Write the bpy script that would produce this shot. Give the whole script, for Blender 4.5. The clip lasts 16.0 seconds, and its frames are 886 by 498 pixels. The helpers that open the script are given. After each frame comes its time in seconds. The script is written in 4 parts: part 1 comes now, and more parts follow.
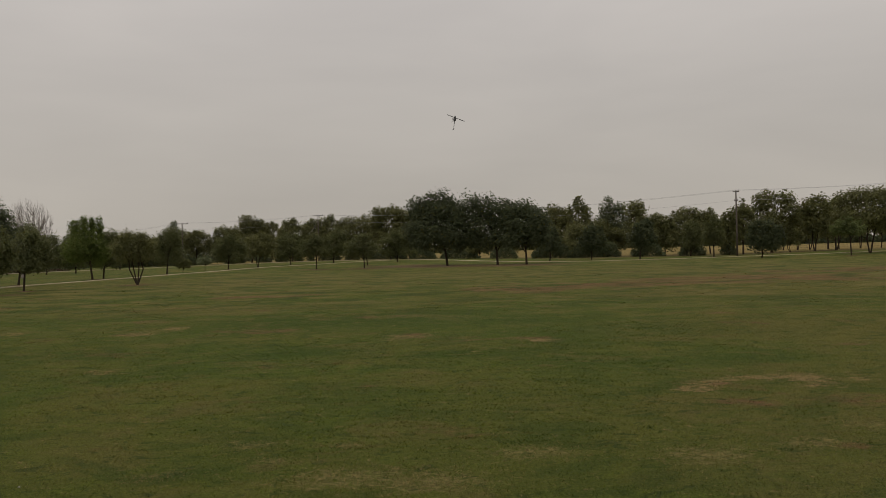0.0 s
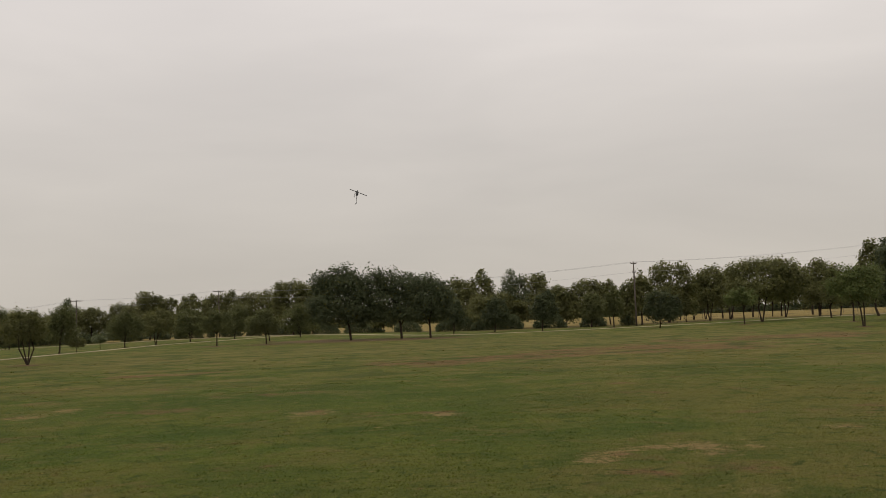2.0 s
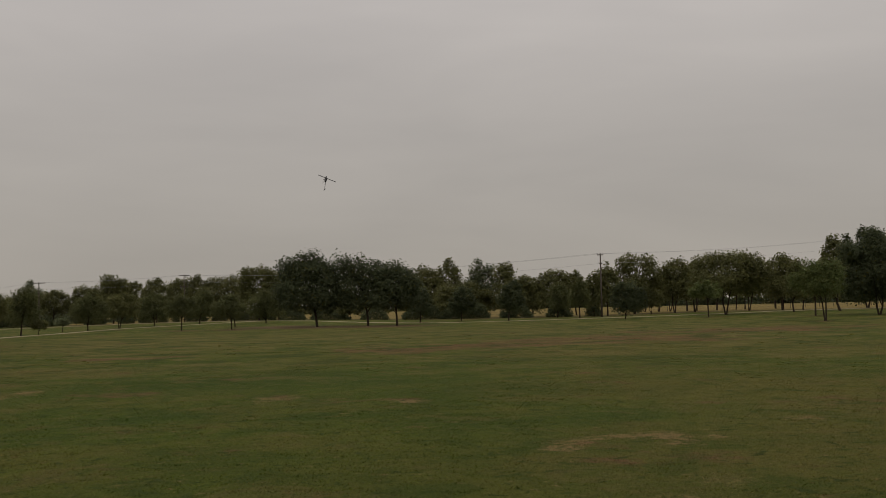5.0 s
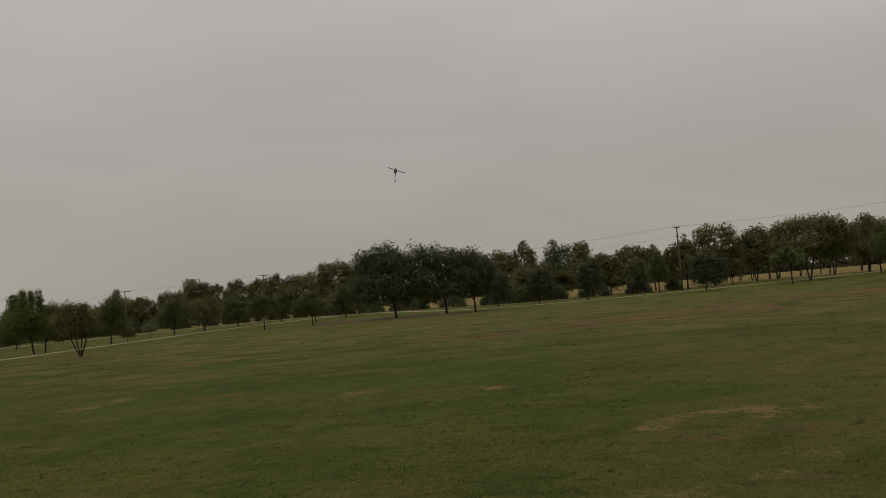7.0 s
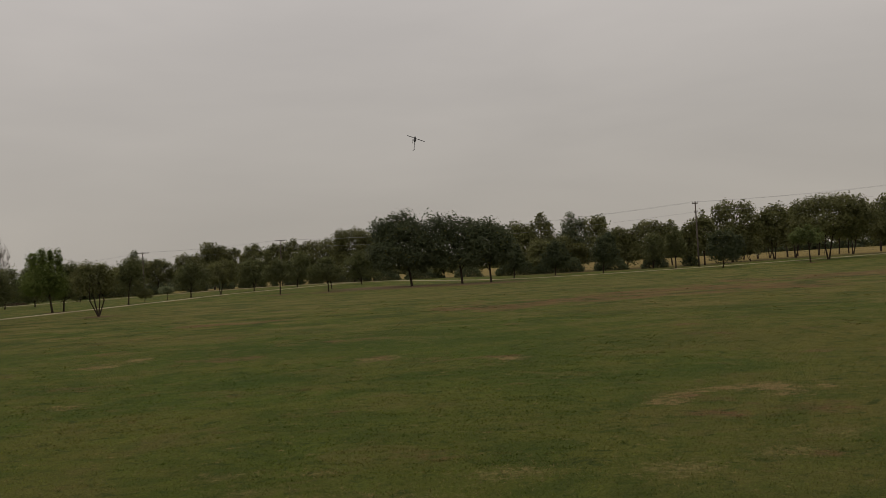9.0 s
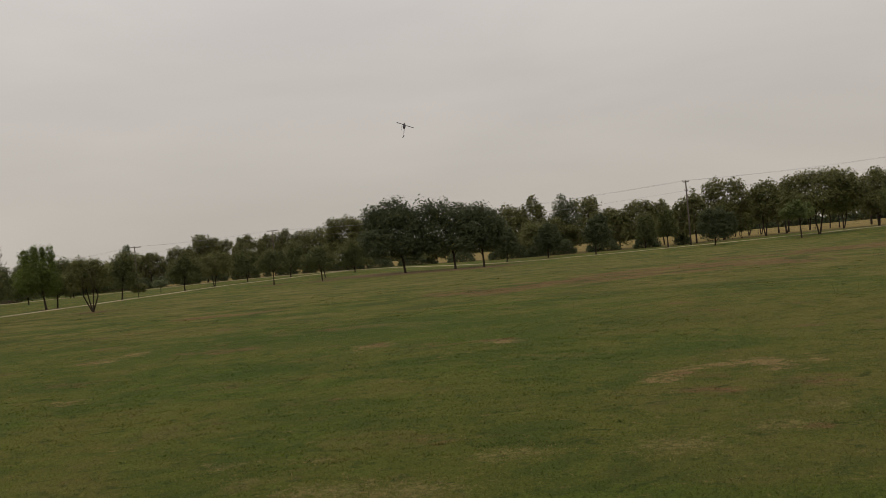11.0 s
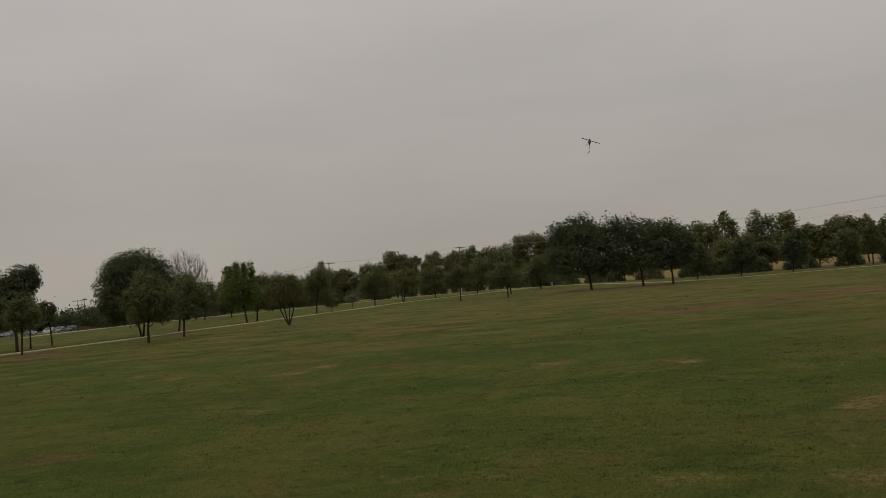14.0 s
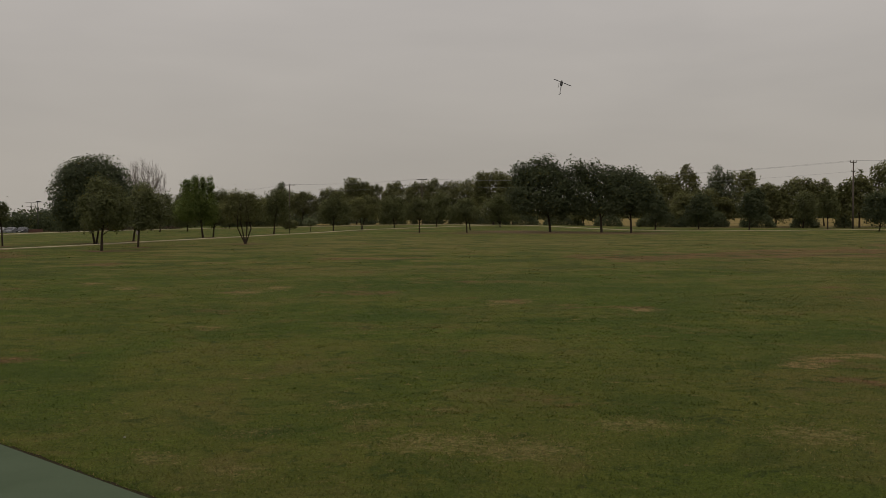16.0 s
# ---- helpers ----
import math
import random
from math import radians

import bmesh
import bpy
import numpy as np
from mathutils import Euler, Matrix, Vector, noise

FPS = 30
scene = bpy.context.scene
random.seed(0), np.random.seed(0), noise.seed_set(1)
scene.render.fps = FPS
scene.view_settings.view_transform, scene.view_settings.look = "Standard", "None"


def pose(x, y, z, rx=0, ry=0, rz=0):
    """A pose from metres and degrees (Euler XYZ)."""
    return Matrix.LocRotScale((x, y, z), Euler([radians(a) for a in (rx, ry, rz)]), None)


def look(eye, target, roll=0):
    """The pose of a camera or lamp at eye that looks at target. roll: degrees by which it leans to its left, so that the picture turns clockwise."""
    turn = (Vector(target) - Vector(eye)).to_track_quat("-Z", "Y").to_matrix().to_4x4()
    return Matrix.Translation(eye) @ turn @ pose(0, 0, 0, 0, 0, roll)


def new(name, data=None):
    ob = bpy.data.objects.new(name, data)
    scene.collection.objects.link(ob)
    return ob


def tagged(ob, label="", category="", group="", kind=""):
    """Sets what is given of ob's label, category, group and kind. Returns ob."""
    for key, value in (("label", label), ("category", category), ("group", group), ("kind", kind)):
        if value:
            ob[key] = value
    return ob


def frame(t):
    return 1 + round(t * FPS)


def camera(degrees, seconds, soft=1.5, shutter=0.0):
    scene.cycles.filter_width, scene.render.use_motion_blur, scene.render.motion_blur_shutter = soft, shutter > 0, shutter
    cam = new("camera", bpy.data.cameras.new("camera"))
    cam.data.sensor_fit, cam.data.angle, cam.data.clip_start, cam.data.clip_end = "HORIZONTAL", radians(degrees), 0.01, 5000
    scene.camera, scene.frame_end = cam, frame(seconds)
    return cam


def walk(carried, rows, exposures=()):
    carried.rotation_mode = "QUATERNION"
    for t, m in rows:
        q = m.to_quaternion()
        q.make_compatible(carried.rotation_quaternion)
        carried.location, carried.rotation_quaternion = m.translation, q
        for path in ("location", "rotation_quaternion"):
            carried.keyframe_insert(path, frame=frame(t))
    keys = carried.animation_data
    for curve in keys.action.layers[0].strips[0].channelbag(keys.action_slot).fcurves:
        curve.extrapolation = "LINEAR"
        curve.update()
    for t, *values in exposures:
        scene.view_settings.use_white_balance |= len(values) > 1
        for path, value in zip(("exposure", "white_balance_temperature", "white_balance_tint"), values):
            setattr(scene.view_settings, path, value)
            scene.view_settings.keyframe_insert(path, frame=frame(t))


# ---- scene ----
EYE = 2.6
cam = camera(47.072, 16.0, soft=0.8)
PATH = [
    (0.0, pose(-0.029, -0.051, EYE - 0.004, 89.973, 1.389, -5.983)),
    (0.5, pose(0.033, 0.005, EYE - 0.002, 90.359, 2.105, -9.662)),
    (1.0, pose(0.076, 0.072, EYE - 0.018, 89.433, 3.617, -12.626)),
    (1.5, pose(0.075, 0.100, EYE + 0.001, 89.942, 4.539, -13.090)),
    (2.0, pose(0.020, -0.021, EYE + 0.006, 93.954, 2.160, -11.374)),
    (2.5, pose(-0.087, -0.128, EYE - 0.001, 93.636, -1.114, -9.950)),
    (3.0, pose(-0.034, -0.092, EYE - 0.005, 93.426, -0.293, -10.689)),
    (3.5, pose(-0.015, 0.006, EYE - 0.016, 93.227, -0.373, -11.779)),
    (4.0, pose(-0.022, -0.087, EYE - 0.006, 93.331, -0.476, -11.726)),
    (4.2, pose(-0.002, -0.013, EYE - 0.027, 93.175, -0.405, -12.081)),
    (6.3, pose(0.013, 0.057, EYE + 0.002, 93.722, 5.404, -11.698)),
    (6.5, pose(0.013, 0.089, EYE + 0.032, 93.806, 5.721, -10.519)),
    (7.0, pose(-0.008, 0.098, EYE + 0.019, 92.672, 4.824, -8.903)),
    (7.5, pose(-0.026, 0.132, EYE - 0.014, 91.277, 4.041, -8.317)),
    (8.0, pose(-0.024, 0.149, EYE + 0.003, 91.169, 4.018, -7.839)),
    (8.2, pose(-0.024, 0.149, EYE + 0.003, 91.355, 3.885, -7.677)),
    (10.3, pose(-0.132, -0.111, EYE + 0.029, 89.672, 2.281, -8.942)),
    (10.5, pose(-0.132, -0.111, EYE + 0.029, 89.472, 2.933, -9.025)),
    (11.0, pose(-0.091, -0.069, EYE + 0.019, 90.175, 4.956, -8.436)),
    (11.5, pose(-0.052, -0.141, EYE + 0.029, 92.088, 7.609, -5.476)),
    (12.0, pose(0.057, -0.060, EYE - 0.006, 92.716, 7.034, 0.415)),
    (12.5, pose(0.077, -0.054, EYE - 0.017, 91.981, 5.756, 2.202)),
    (13.0, pose(0.099, -0.022, EYE + 0.007, 91.309, 6.093, 2.915)),
    (13.5, pose(0.106, 0.030, EYE + 0.013, 91.209, 5.206, 3.344)),
    (14.0, pose(0.073, -0.014, EYE - 0.003, 92.002, 4.643, 2.102)),
    (14.5, pose(0.040, -0.057, EYE - 0.018, 92.734, 4.801, 1.202)),
    (15.0, pose(0.043, 0.011, EYE - 0.010, 92.137, 2.730, 2.654)),
    (15.5, pose(-0.048, 0.091, EYE - 0.008, 89.882, 0.086, 1.973)),
    (16.0, pose(0.008, 0.137, EYE - 0.015, 88.093, 0.154, -0.185)),
]
EXPOSURES = [
    (0.0, 0.0), (0.5, 0.09), (1.0, 0.21), (1.5, 0.36), (2.0, 0.34), (2.5, 0.13), (3.0, -0.03), (3.5, -0.22), (4.2, -0.33),
    (6.3, -0.1), (7.0, -0.28), (8.2, -0.17), (10.5, -0.05), (11.0, 0.18), (11.5, 0.25), (12.0, 0.12), (12.5, 0.02),
    (13.0, -0.07), (13.5, -0.15), (14.0, -0.25), (14.5, -0.30), (15.0, -0.4), (15.5, -0.41), (16.0, -0.17),
]
walk(cam, PATH, EXPOSURES)

# ---- sky and light: a high, even overcast with a weak broad sun ----
SUN_ELEVATION, SUN_ROTATION = radians(52), radians(205)
world = bpy.data.worlds.new("overcast_sky")
scene.world = world
world.use_nodes = True
wn, wl = world.node_tree.nodes, world.node_tree.links
wn.clear()


def wnode(kind, **values):
    n = wn.new(kind)
    for k, v in values.items():
        n.inputs[k].default_value = v
    return n


w_out = wn.new("ShaderNodeOutputWorld")
w_bg = wnode("ShaderNodeBackground", Strength=0.1)
w_sky = wn.new("ShaderNodeTexSky")
w_sky.sky_type = "NISHITA"
w_sky.sun_disc = False
w_sky.sun_elevation, w_sky.sun_rotation = SUN_ELEVATION, SUN_ROTATION
w_sky.dust_density = 4.0
w_co = wn.new("ShaderNodeTexCoord")
w_map = wn.new("ShaderNodeMapping")
w_map.inputs["Scale"].default_value = (1.6, 1.6, 7.0)
w_noise = wnode("ShaderNodeTexNoise", Scale=1.7, Detail=4.0, Roughness=0.5, Distortion=0.25)
w_ramp = wn.new("ShaderNodeValToRGB")
w_ramp.color_ramp.elements[0].position, w_ramp.color_ramp.elements[0].color = 0.30, (4.62, 4.28, 3.88, 1)
w_ramp.color_ramp.elements[1].position, w_ramp.color_ramp.elements[1].color = 0.72, (5.26, 4.86, 4.38, 1)
w_sep = wn.new("ShaderNodeSeparateXYZ")
w_up = wn.new("ShaderNodeMapRange")
w_up.interpolation_type = "SMOOTHSTEP"
for k, v in (("From Min", 0.02), ("From Max", 0.7), ("To Min", 0.925), ("To Max", 1.82)):
    w_up.inputs[k].default_value = v
w_mul = wn.new("ShaderNodeVectorMath")
w_mul.operation = "SCALE"
w_mix = wn.new("ShaderNodeMix")
w_mix.data_type = "RGBA"
w_mix.inputs["Factor"].default_value = 0.94
wl.new(w_co.outputs["Generated"], w_map.inputs["Vector"])
wl.new(w_map.outputs["Vector"], w_noise.inputs["Vector"])
wl.new(w_noise.outputs["Fac"], w_ramp.inputs["Fac"])
wl.new(w_co.outputs["Generated"], w_sep.inputs["Vector"])
wl.new(w_sep.outputs["Z"], w_up.inputs["Value"])
wl.new(w_ramp.outputs["Color"], w_mul.inputs[0])
wl.new(w_up.outputs["Result"], w_mul.inputs["Scale"])
wl.new(w_sky.outputs["Color"], w_mix.inputs["A"])
wl.new(w_mul.outputs["Vector"], w_mix.inputs["B"])
w_tint = wn.new("ShaderNodeMix")
w_tint.data_type = "RGBA"
w_tint.inputs["A"].default_value, w_tint.inputs["B"].default_value = (0.998, 0.991, 0.973, 1), (0.995, 0.997, 1.04, 1)
w_low = wn.new("ShaderNodeMapRange")
w_low.inputs["From Min"].default_value, w_low.inputs["From Max"].default_value = 0.02, 0.3
w_fin = wn.new("ShaderNodeVectorMath")
w_fin.operation = "MULTIPLY"
wl.new(w_sep.outputs["Z"], w_low.inputs["Value"])
wl.new(w_low.outputs["Result"], w_tint.inputs["Factor"])
wl.new(w_mix.outputs["Result"], w_fin.inputs[0])
wl.new(w_tint.outputs["Result"], w_fin.inputs[1])
wl.new(w_fin.outputs["Vector"], w_bg.inputs["Color"])
wl.new(w_bg.outputs["Background"], w_out.inputs["Surface"])

sun = bpy.data.lights.new("sun", "SUN")
sun.energy, sun.angle, sun.color = 0.7, radians(20), (1.0, 0.95, 0.88)
sun_ob = new("sun", sun)
sun_dir = Vector((math.sin(SUN_ROTATION) * math.cos(SUN_ELEVATION), math.cos(SUN_ROTATION) * math.cos(SUN_ELEVATION), math.sin(SUN_ELEVATION)))
sun_ob.matrix_world = look(sun_dir * 300, (0, 0, 0))


# ---- materials ----
class Mat:
    """A node material with short ways to add nodes."""

    def __init__(self, name, rough=0.8, metal=0.0, spec=0.3):
        self.m = bpy.data.materials.new(name)
        self.m.use_nodes = True
        self.n, self.l = self.m.node_tree.nodes, self.m.node_tree.links
        self.b = self.n["Principled BSDF"]
        self.b.inputs["Roughness"].default_value = rough
        self.b.inputs["Metallic"].default_value = metal
        self.b.inputs["Specular IOR Level"].default_value = spec
        self.co = self.n.new("ShaderNodeTexCoord").outputs["Object"]

    def put(self, socket, value):
        if hasattr(value, "links"):
            self.l.new(value, socket)
        else:
            socket.default_value = value

    def noise(self, scale, detail=3.0, rough=0.55, stretch=None, distort=0.0):
        v = self.co
        if stretch:
            mp = self.n.new("ShaderNodeMapping")
            mp.inputs["Scale"].default_value = stretch
            self.l.new(v, mp.inputs["Vector"])
            v = mp.outputs["Vector"]
        t = self.n.new("ShaderNodeTexNoise")
        self.l.new(v, t.inputs["Vector"])
        for k, x in (("Scale", scale), ("Detail", detail), ("Roughness", rough), ("Distortion", distort)):
            t.inputs[k].default_value = x
        return t.outputs["Fac"]

    def span(self, value, lo, hi, a=0.0, b=1.0):
        r = self.n.new("ShaderNodeMapRange")
        r.interpolation_type = "SMOOTHSTEP"
        self.l.new(value, r.inputs["Value"])
        for k, x in (("From Min", lo), ("From Max", hi), ("To Min", a), ("To Max", b)):
            r.inputs[k].default_value = x
        return r.outputs["Result"]

    def math(self, op, a, b):
        x = self.n.new("ShaderNodeMath")
        x.operation = op
        self.put(x.inputs[0], a)
        self.put(x.inputs[1], b)
        return x.outputs[0]

    def mix(self, f, a, b):
        x = self.n.new("ShaderNodeMix")
        x.data_type = "RGBA"
        self.put(x.inputs["Factor"], f)
        self.put(x.inputs["A"], a if hasattr(a, "links") else (*a, 1))
        self.put(x.inputs["B"], b if hasattr(b, "links") else (*b, 1))
        return x.outputs["Result"]

    def attr(self, name):
        a = self.n.new("ShaderNodeAttribute")
        a.attribute_name = name
        return a.outputs["Fac"]

    def island(self):
        return self.n.new("ShaderNodeNewGeometry").outputs["Random Per Island"]

    def color(self, value):
        self.put(self.b.inputs["Base Color"], value if hasattr(value, "links") else (*value, 1))
        return self

    def bump(self, height, strength=0.3, distance=0.02):
        x = self.n.new("ShaderNodeBump")
        x.inputs["Strength"].default_value, x.inputs["Distance"].default_value = strength, distance
        self.l.new(height, x.inputs["Height"])
        self.l.new(x.outputs["Normal"], self.b.inputs["Normal"])
        return self


def two_tone(name, a, b, scale, rough=0.8, metal=0.0, spec=0.3, bump=0.2, fine=6.0):
    m = Mat(name, rough, metal, spec)
    big, small = m.noise(scale), m.noise(scale * fine, 4)
    m.color(m.mix(m.math("ADD", m.math("MULTIPLY", big, 0.6), m.math("MULTIPLY", small, 0.4)), a, b))
    m.bump(small, bump)
    return m.m


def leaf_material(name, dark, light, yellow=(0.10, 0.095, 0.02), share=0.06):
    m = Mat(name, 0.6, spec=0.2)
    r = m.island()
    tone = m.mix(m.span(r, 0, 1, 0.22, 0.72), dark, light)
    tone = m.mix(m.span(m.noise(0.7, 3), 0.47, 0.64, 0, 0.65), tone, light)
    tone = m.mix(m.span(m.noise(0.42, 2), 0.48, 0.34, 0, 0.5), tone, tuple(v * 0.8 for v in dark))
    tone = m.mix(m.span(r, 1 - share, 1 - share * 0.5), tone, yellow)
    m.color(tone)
    thin = m.n.new("ShaderNodeBsdfTranslucent")
    m.l.new(tone, thin.inputs["Color"])
    mix = m.n.new("ShaderNodeMixShader")
    mix.inputs["Fac"].default_value = 0.55
    m.l.new(m.b.outputs["BSDF"], mix.inputs[1])
    m.l.new(thin.outputs["BSDF"], mix.inputs[2])
    m.l.new(mix.outputs["Shader"], m.n["Material Output"].inputs["Surface"])
    return m.m


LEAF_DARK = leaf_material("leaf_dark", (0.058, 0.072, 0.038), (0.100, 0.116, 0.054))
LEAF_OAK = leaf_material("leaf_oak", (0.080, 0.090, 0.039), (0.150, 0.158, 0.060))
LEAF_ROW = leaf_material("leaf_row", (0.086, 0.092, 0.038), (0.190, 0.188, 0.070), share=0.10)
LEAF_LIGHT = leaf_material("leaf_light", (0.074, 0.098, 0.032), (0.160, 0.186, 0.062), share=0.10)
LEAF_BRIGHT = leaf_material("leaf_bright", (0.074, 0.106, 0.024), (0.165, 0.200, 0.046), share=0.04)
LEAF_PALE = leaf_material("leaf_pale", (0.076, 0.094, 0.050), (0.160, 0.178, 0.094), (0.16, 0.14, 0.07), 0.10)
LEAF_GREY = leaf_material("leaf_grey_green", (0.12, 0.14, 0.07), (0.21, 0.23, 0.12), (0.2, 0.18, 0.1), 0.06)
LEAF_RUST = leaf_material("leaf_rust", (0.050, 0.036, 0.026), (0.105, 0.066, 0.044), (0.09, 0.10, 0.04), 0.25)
BARK = two_tone("bark", (0.020, 0.015, 0.011), (0.052, 0.040, 0.029), 5.0, 0.95, spec=0.05, bump=0.6)
BARK_PALE = two_tone("bark_pale", (0.11, 0.095, 0.085), (0.22, 0.19, 0.17), 5.0, 0.95, spec=0.05, bump=0.5)
CONCRETE = two_tone("path_concrete", (0.27, 0.228, 0.140), (0.38, 0.328, 0.215), 0.8, 0.9, spec=0.1, bump=0.15, fine=14)
ASPHALT = two_tone("car_park_asphalt", (0.06, 0.059, 0.056), (0.105, 0.102, 0.098), 0.5, 0.92, bump=0.2, fine=20)
POLE_WOOD = two_tone("pole_wood", (0.050, 0.040, 0.032), (0.11, 0.09, 0.075), 3.0, 0.9, bump=0.4)
WIRE = two_tone("wire_aluminium", (0.24, 0.24, 0.24), (0.36, 0.36, 0.36), 2.0, 0.6, 0.3)
CERAMIC = two_tone("insulator_ceramic", (0.22, 0.20, 0.18), (0.34, 0.32, 0.30), 8.0, 0.3)
STEEL_DARK = two_tone("dark_bronze_steel", (0.03, 0.028, 0.025), (0.06, 0.055, 0.05), 3.0, 0.55, 0.4)
LAMP_GLASS = two_tone("lamp_glass", (0.45, 0.45, 0.43), (0.60, 0.60, 0.57), 6.0, 0.25)
TYRE = two_tone("tyre_rubber", (0.012, 0.012, 0.012), (0.03, 0.03, 0.03), 9.0, 0.9)
RIM = two_tone("wheel_rim", (0.30, 0.30, 0.31), (0.45, 0.45, 0.46), 9.0, 0.35, 0.8)
GLASS_DARK = two_tone("car_glass", (0.015, 0.018, 0.020), (0.03, 0.034, 0.036), 2.0, 0.08, spec=0.6, bump=0.0)
TAIL_RED = two_tone("tail_light_red", (0.22, 0.01, 0.01), (0.32, 0.02, 0.02), 12.0, 0.25)
HEAD_CLEAR = two_tone("headlight_clear", (0.5, 0.5, 0.5), (0.7, 0.7, 0.7), 12.0, 0.15)
PLATE = two_tone("plate_white", (0.55, 0.55, 0.52), (0.65, 0.65, 0.62), 12.0, 0.4)
BLADE = two_tone("rotor_blade_carbon", (0.012, 0.012, 0.013), (0.03, 0.03, 0.032), 12.0, 0.35)
CANOPY = two_tone("canopy_dark", (0.02, 0.02, 0.022), (0.045, 0.045, 0.045), 9.0, 0.3)
CANOPY_STRIPE = two_tone("canopy_stripe", (0.30, 0.29, 0.20), (0.42, 0.40, 0.28), 9.0, 0.35)
BOOM = two_tone("tail_boom", (0.05, 0.05, 0.05), (0.09, 0.09, 0.09), 9.0, 0.4, 0.4)
BRICK_RED = two_tone("red_bed_edging", (0.075, 0.040, 0.030), (0.13, 0.068, 0.05), 3.0, 0.9)
STONE = two_tone("pale_stone", (0.16, 0.155, 0.12), (0.26, 0.25, 0.20), 20.0, 0.85)
SOIL = two_tone("edge_soil", (0.016, 0.013, 0.008), (0.040, 0.032, 0.018), 6.0, 1.0, spec=0.03, bump=0.8)
MULCH = two_tone("mulch", (0.07, 0.044, 0.028), (0.14, 0.088, 0.055), 4.0, 1.0, spec=0.03, bump=0.8)


def paint(name, c):
    d = tuple(x * 0.8 for x in c)
    m = two_tone(name, d, c, 1.5, 0.3, 0.2, 0.5, bump=0.02)
    return m


def make_pad_material():
    m = Mat("green_court_paint", 0.9, spec=0.12)
    tone = m.mix(m.span(m.noise(0.7, 4), 0.3, 0.7), (0.050, 0.071, 0.039), (0.064, 0.087, 0.050))
    tone = m.mix(m.span(m.noise(9.0, 4), 0.6, 0.85, 0, 0.4), tone, (0.10, 0.12, 0.09))
    tone = m.mix(m.span(m.noise(60.0, 2), 0.62, 0.75, 0, 0.5), tone, (0.04, 0.05, 0.04))
    m.color(tone).bump(m.noise(90.0, 2), 0.25, 0.004)
    return m.m


PAD_GREEN = make_pad_material()


def lawn_tone(m):
    """The colours of the turf by place: mottled greens, dry, rusty and lush patches, the golden field beyond."""
    mid, broad = m.noise(1.1, 3, 0.55, None, 0.5), m.noise(0.11, 3, 0.55, None, 0.9)
    speck, worn, band = m.noise(5.0, 4, 0.65, None, 0.4), m.noise(0.30, 4, 0.6, None, 1.1), m.noise(0.21, 4, 0.6, None, 1.3)
    tone = m.mix(m.span(broad, 0.38, 0.62), (0.060, 0.084, 0.013), (0.090, 0.095, 0.019))
    tone = m.mix(m.span(mid, 0.44, 0.64, 0, 0.5), tone, (0.084, 0.105, 0.017))
    tone = m.mix(m.span(worn, 0.52, 0.70, 0, 0.5), tone, (0.094, 0.086, 0.024))
    tone = m.mix(m.span(worn, 0.49, 0.34, 0, 0.4), tone, (0.050, 0.070, 0.012))
    tone = m.mix(m.span(band, 0.46, 0.38, 0, 0.3), tone, (0.039, 0.063, 0.010))
    tone = m.mix(m.span(band, 0.54, 0.66, 0, 0.3), tone, (0.110, 0.100, 0.027))
    tone = m.mix(m.math("MULTIPLY", m.attr("lush"), m.span(mid, 0.38, 0.56, 0.4, 1.0)), tone, (0.037, 0.064, 0.010))
    tone = m.mix(m.math("MULTIPLY", m.attr("olive"), m.span(speck, 0.4, 0.6, 0.35, 0.95)), tone, (0.116, 0.098, 0.031))
    tone = m.mix(m.math("MULTIPLY", m.attr("warm"), m.span(mid, 0.35, 0.6, 0.5, 1.0)), tone, (0.128, 0.100, 0.031))
    dry = m.math("ADD", m.attr("dry"), m.math("MULTIPLY", m.math("SUBTRACT", speck, 0.5), 4.0))
    dry = m.math("ADD", dry, m.math("MULTIPLY", m.math("SUBTRACT", m.noise(2.3, 3), 0.5), 2.0))
    tone = m.mix(m.span(dry, 0.45, 1.25, 0, 0.78), tone, (0.235, 0.160, 0.078))
    fleck = m.noise(7.0, 5, 0.7, None, 1.0)
    worn_near = m.math("ADD", m.attr("worn"), m.math("MULTIPLY", m.math("SUBTRACT", fleck, 0.5), 4.0))
    tone = m.mix(m.span(worn_near, 0.5, 1.3, 0, 0.75), tone, (0.200, 0.160, 0.066))
    rust = m.math("ADD", m.attr("rust"), m.math("MULTIPLY", m.math("SUBTRACT", m.noise(0.2, 6, 0.75), 0.5), 6.0))
    tone = m.mix(m.span(rust, 0.35, 1.1, 0, 0.8), tone, (0.140, 0.074, 0.040))
    tone = m.mix(m.span(fleck, 0.58, 0.70, 0, 0.5), tone, (0.165, 0.142, 0.045))
    tone = m.mix(m.span(speck, 0.45, 0.34, 0, 0.6), tone, (0.032, 0.049, 0.010))
    clump, drift = m.noise(1.9, 5, 0.7, None, 0.7), m.noise(0.55, 4, 0.65, None, 0.9)
    tone = m.mix(m.span(clump, 0.43, 0.35, 0, 0.75), tone, (0.030, 0.046, 0.011))
    tone = m.mix(m.span(clump, 0.59, 0.68, 0, 0.45), tone, (0.122, 0.112, 0.032))
    tone = m.mix(m.span(drift, 0.46, 0.37, 0, 0.5), tone, (0.043, 0.064, 0.012))
    tone = m.mix(m.span(drift, 0.55, 0.66, 0, 0.5), tone, (0.118, 0.100, 0.032))
    tuft, rough = m.noise(0.30, 6, 0.7, (0.8, 1.0, 1.0), 0.8), m.attr("rough")
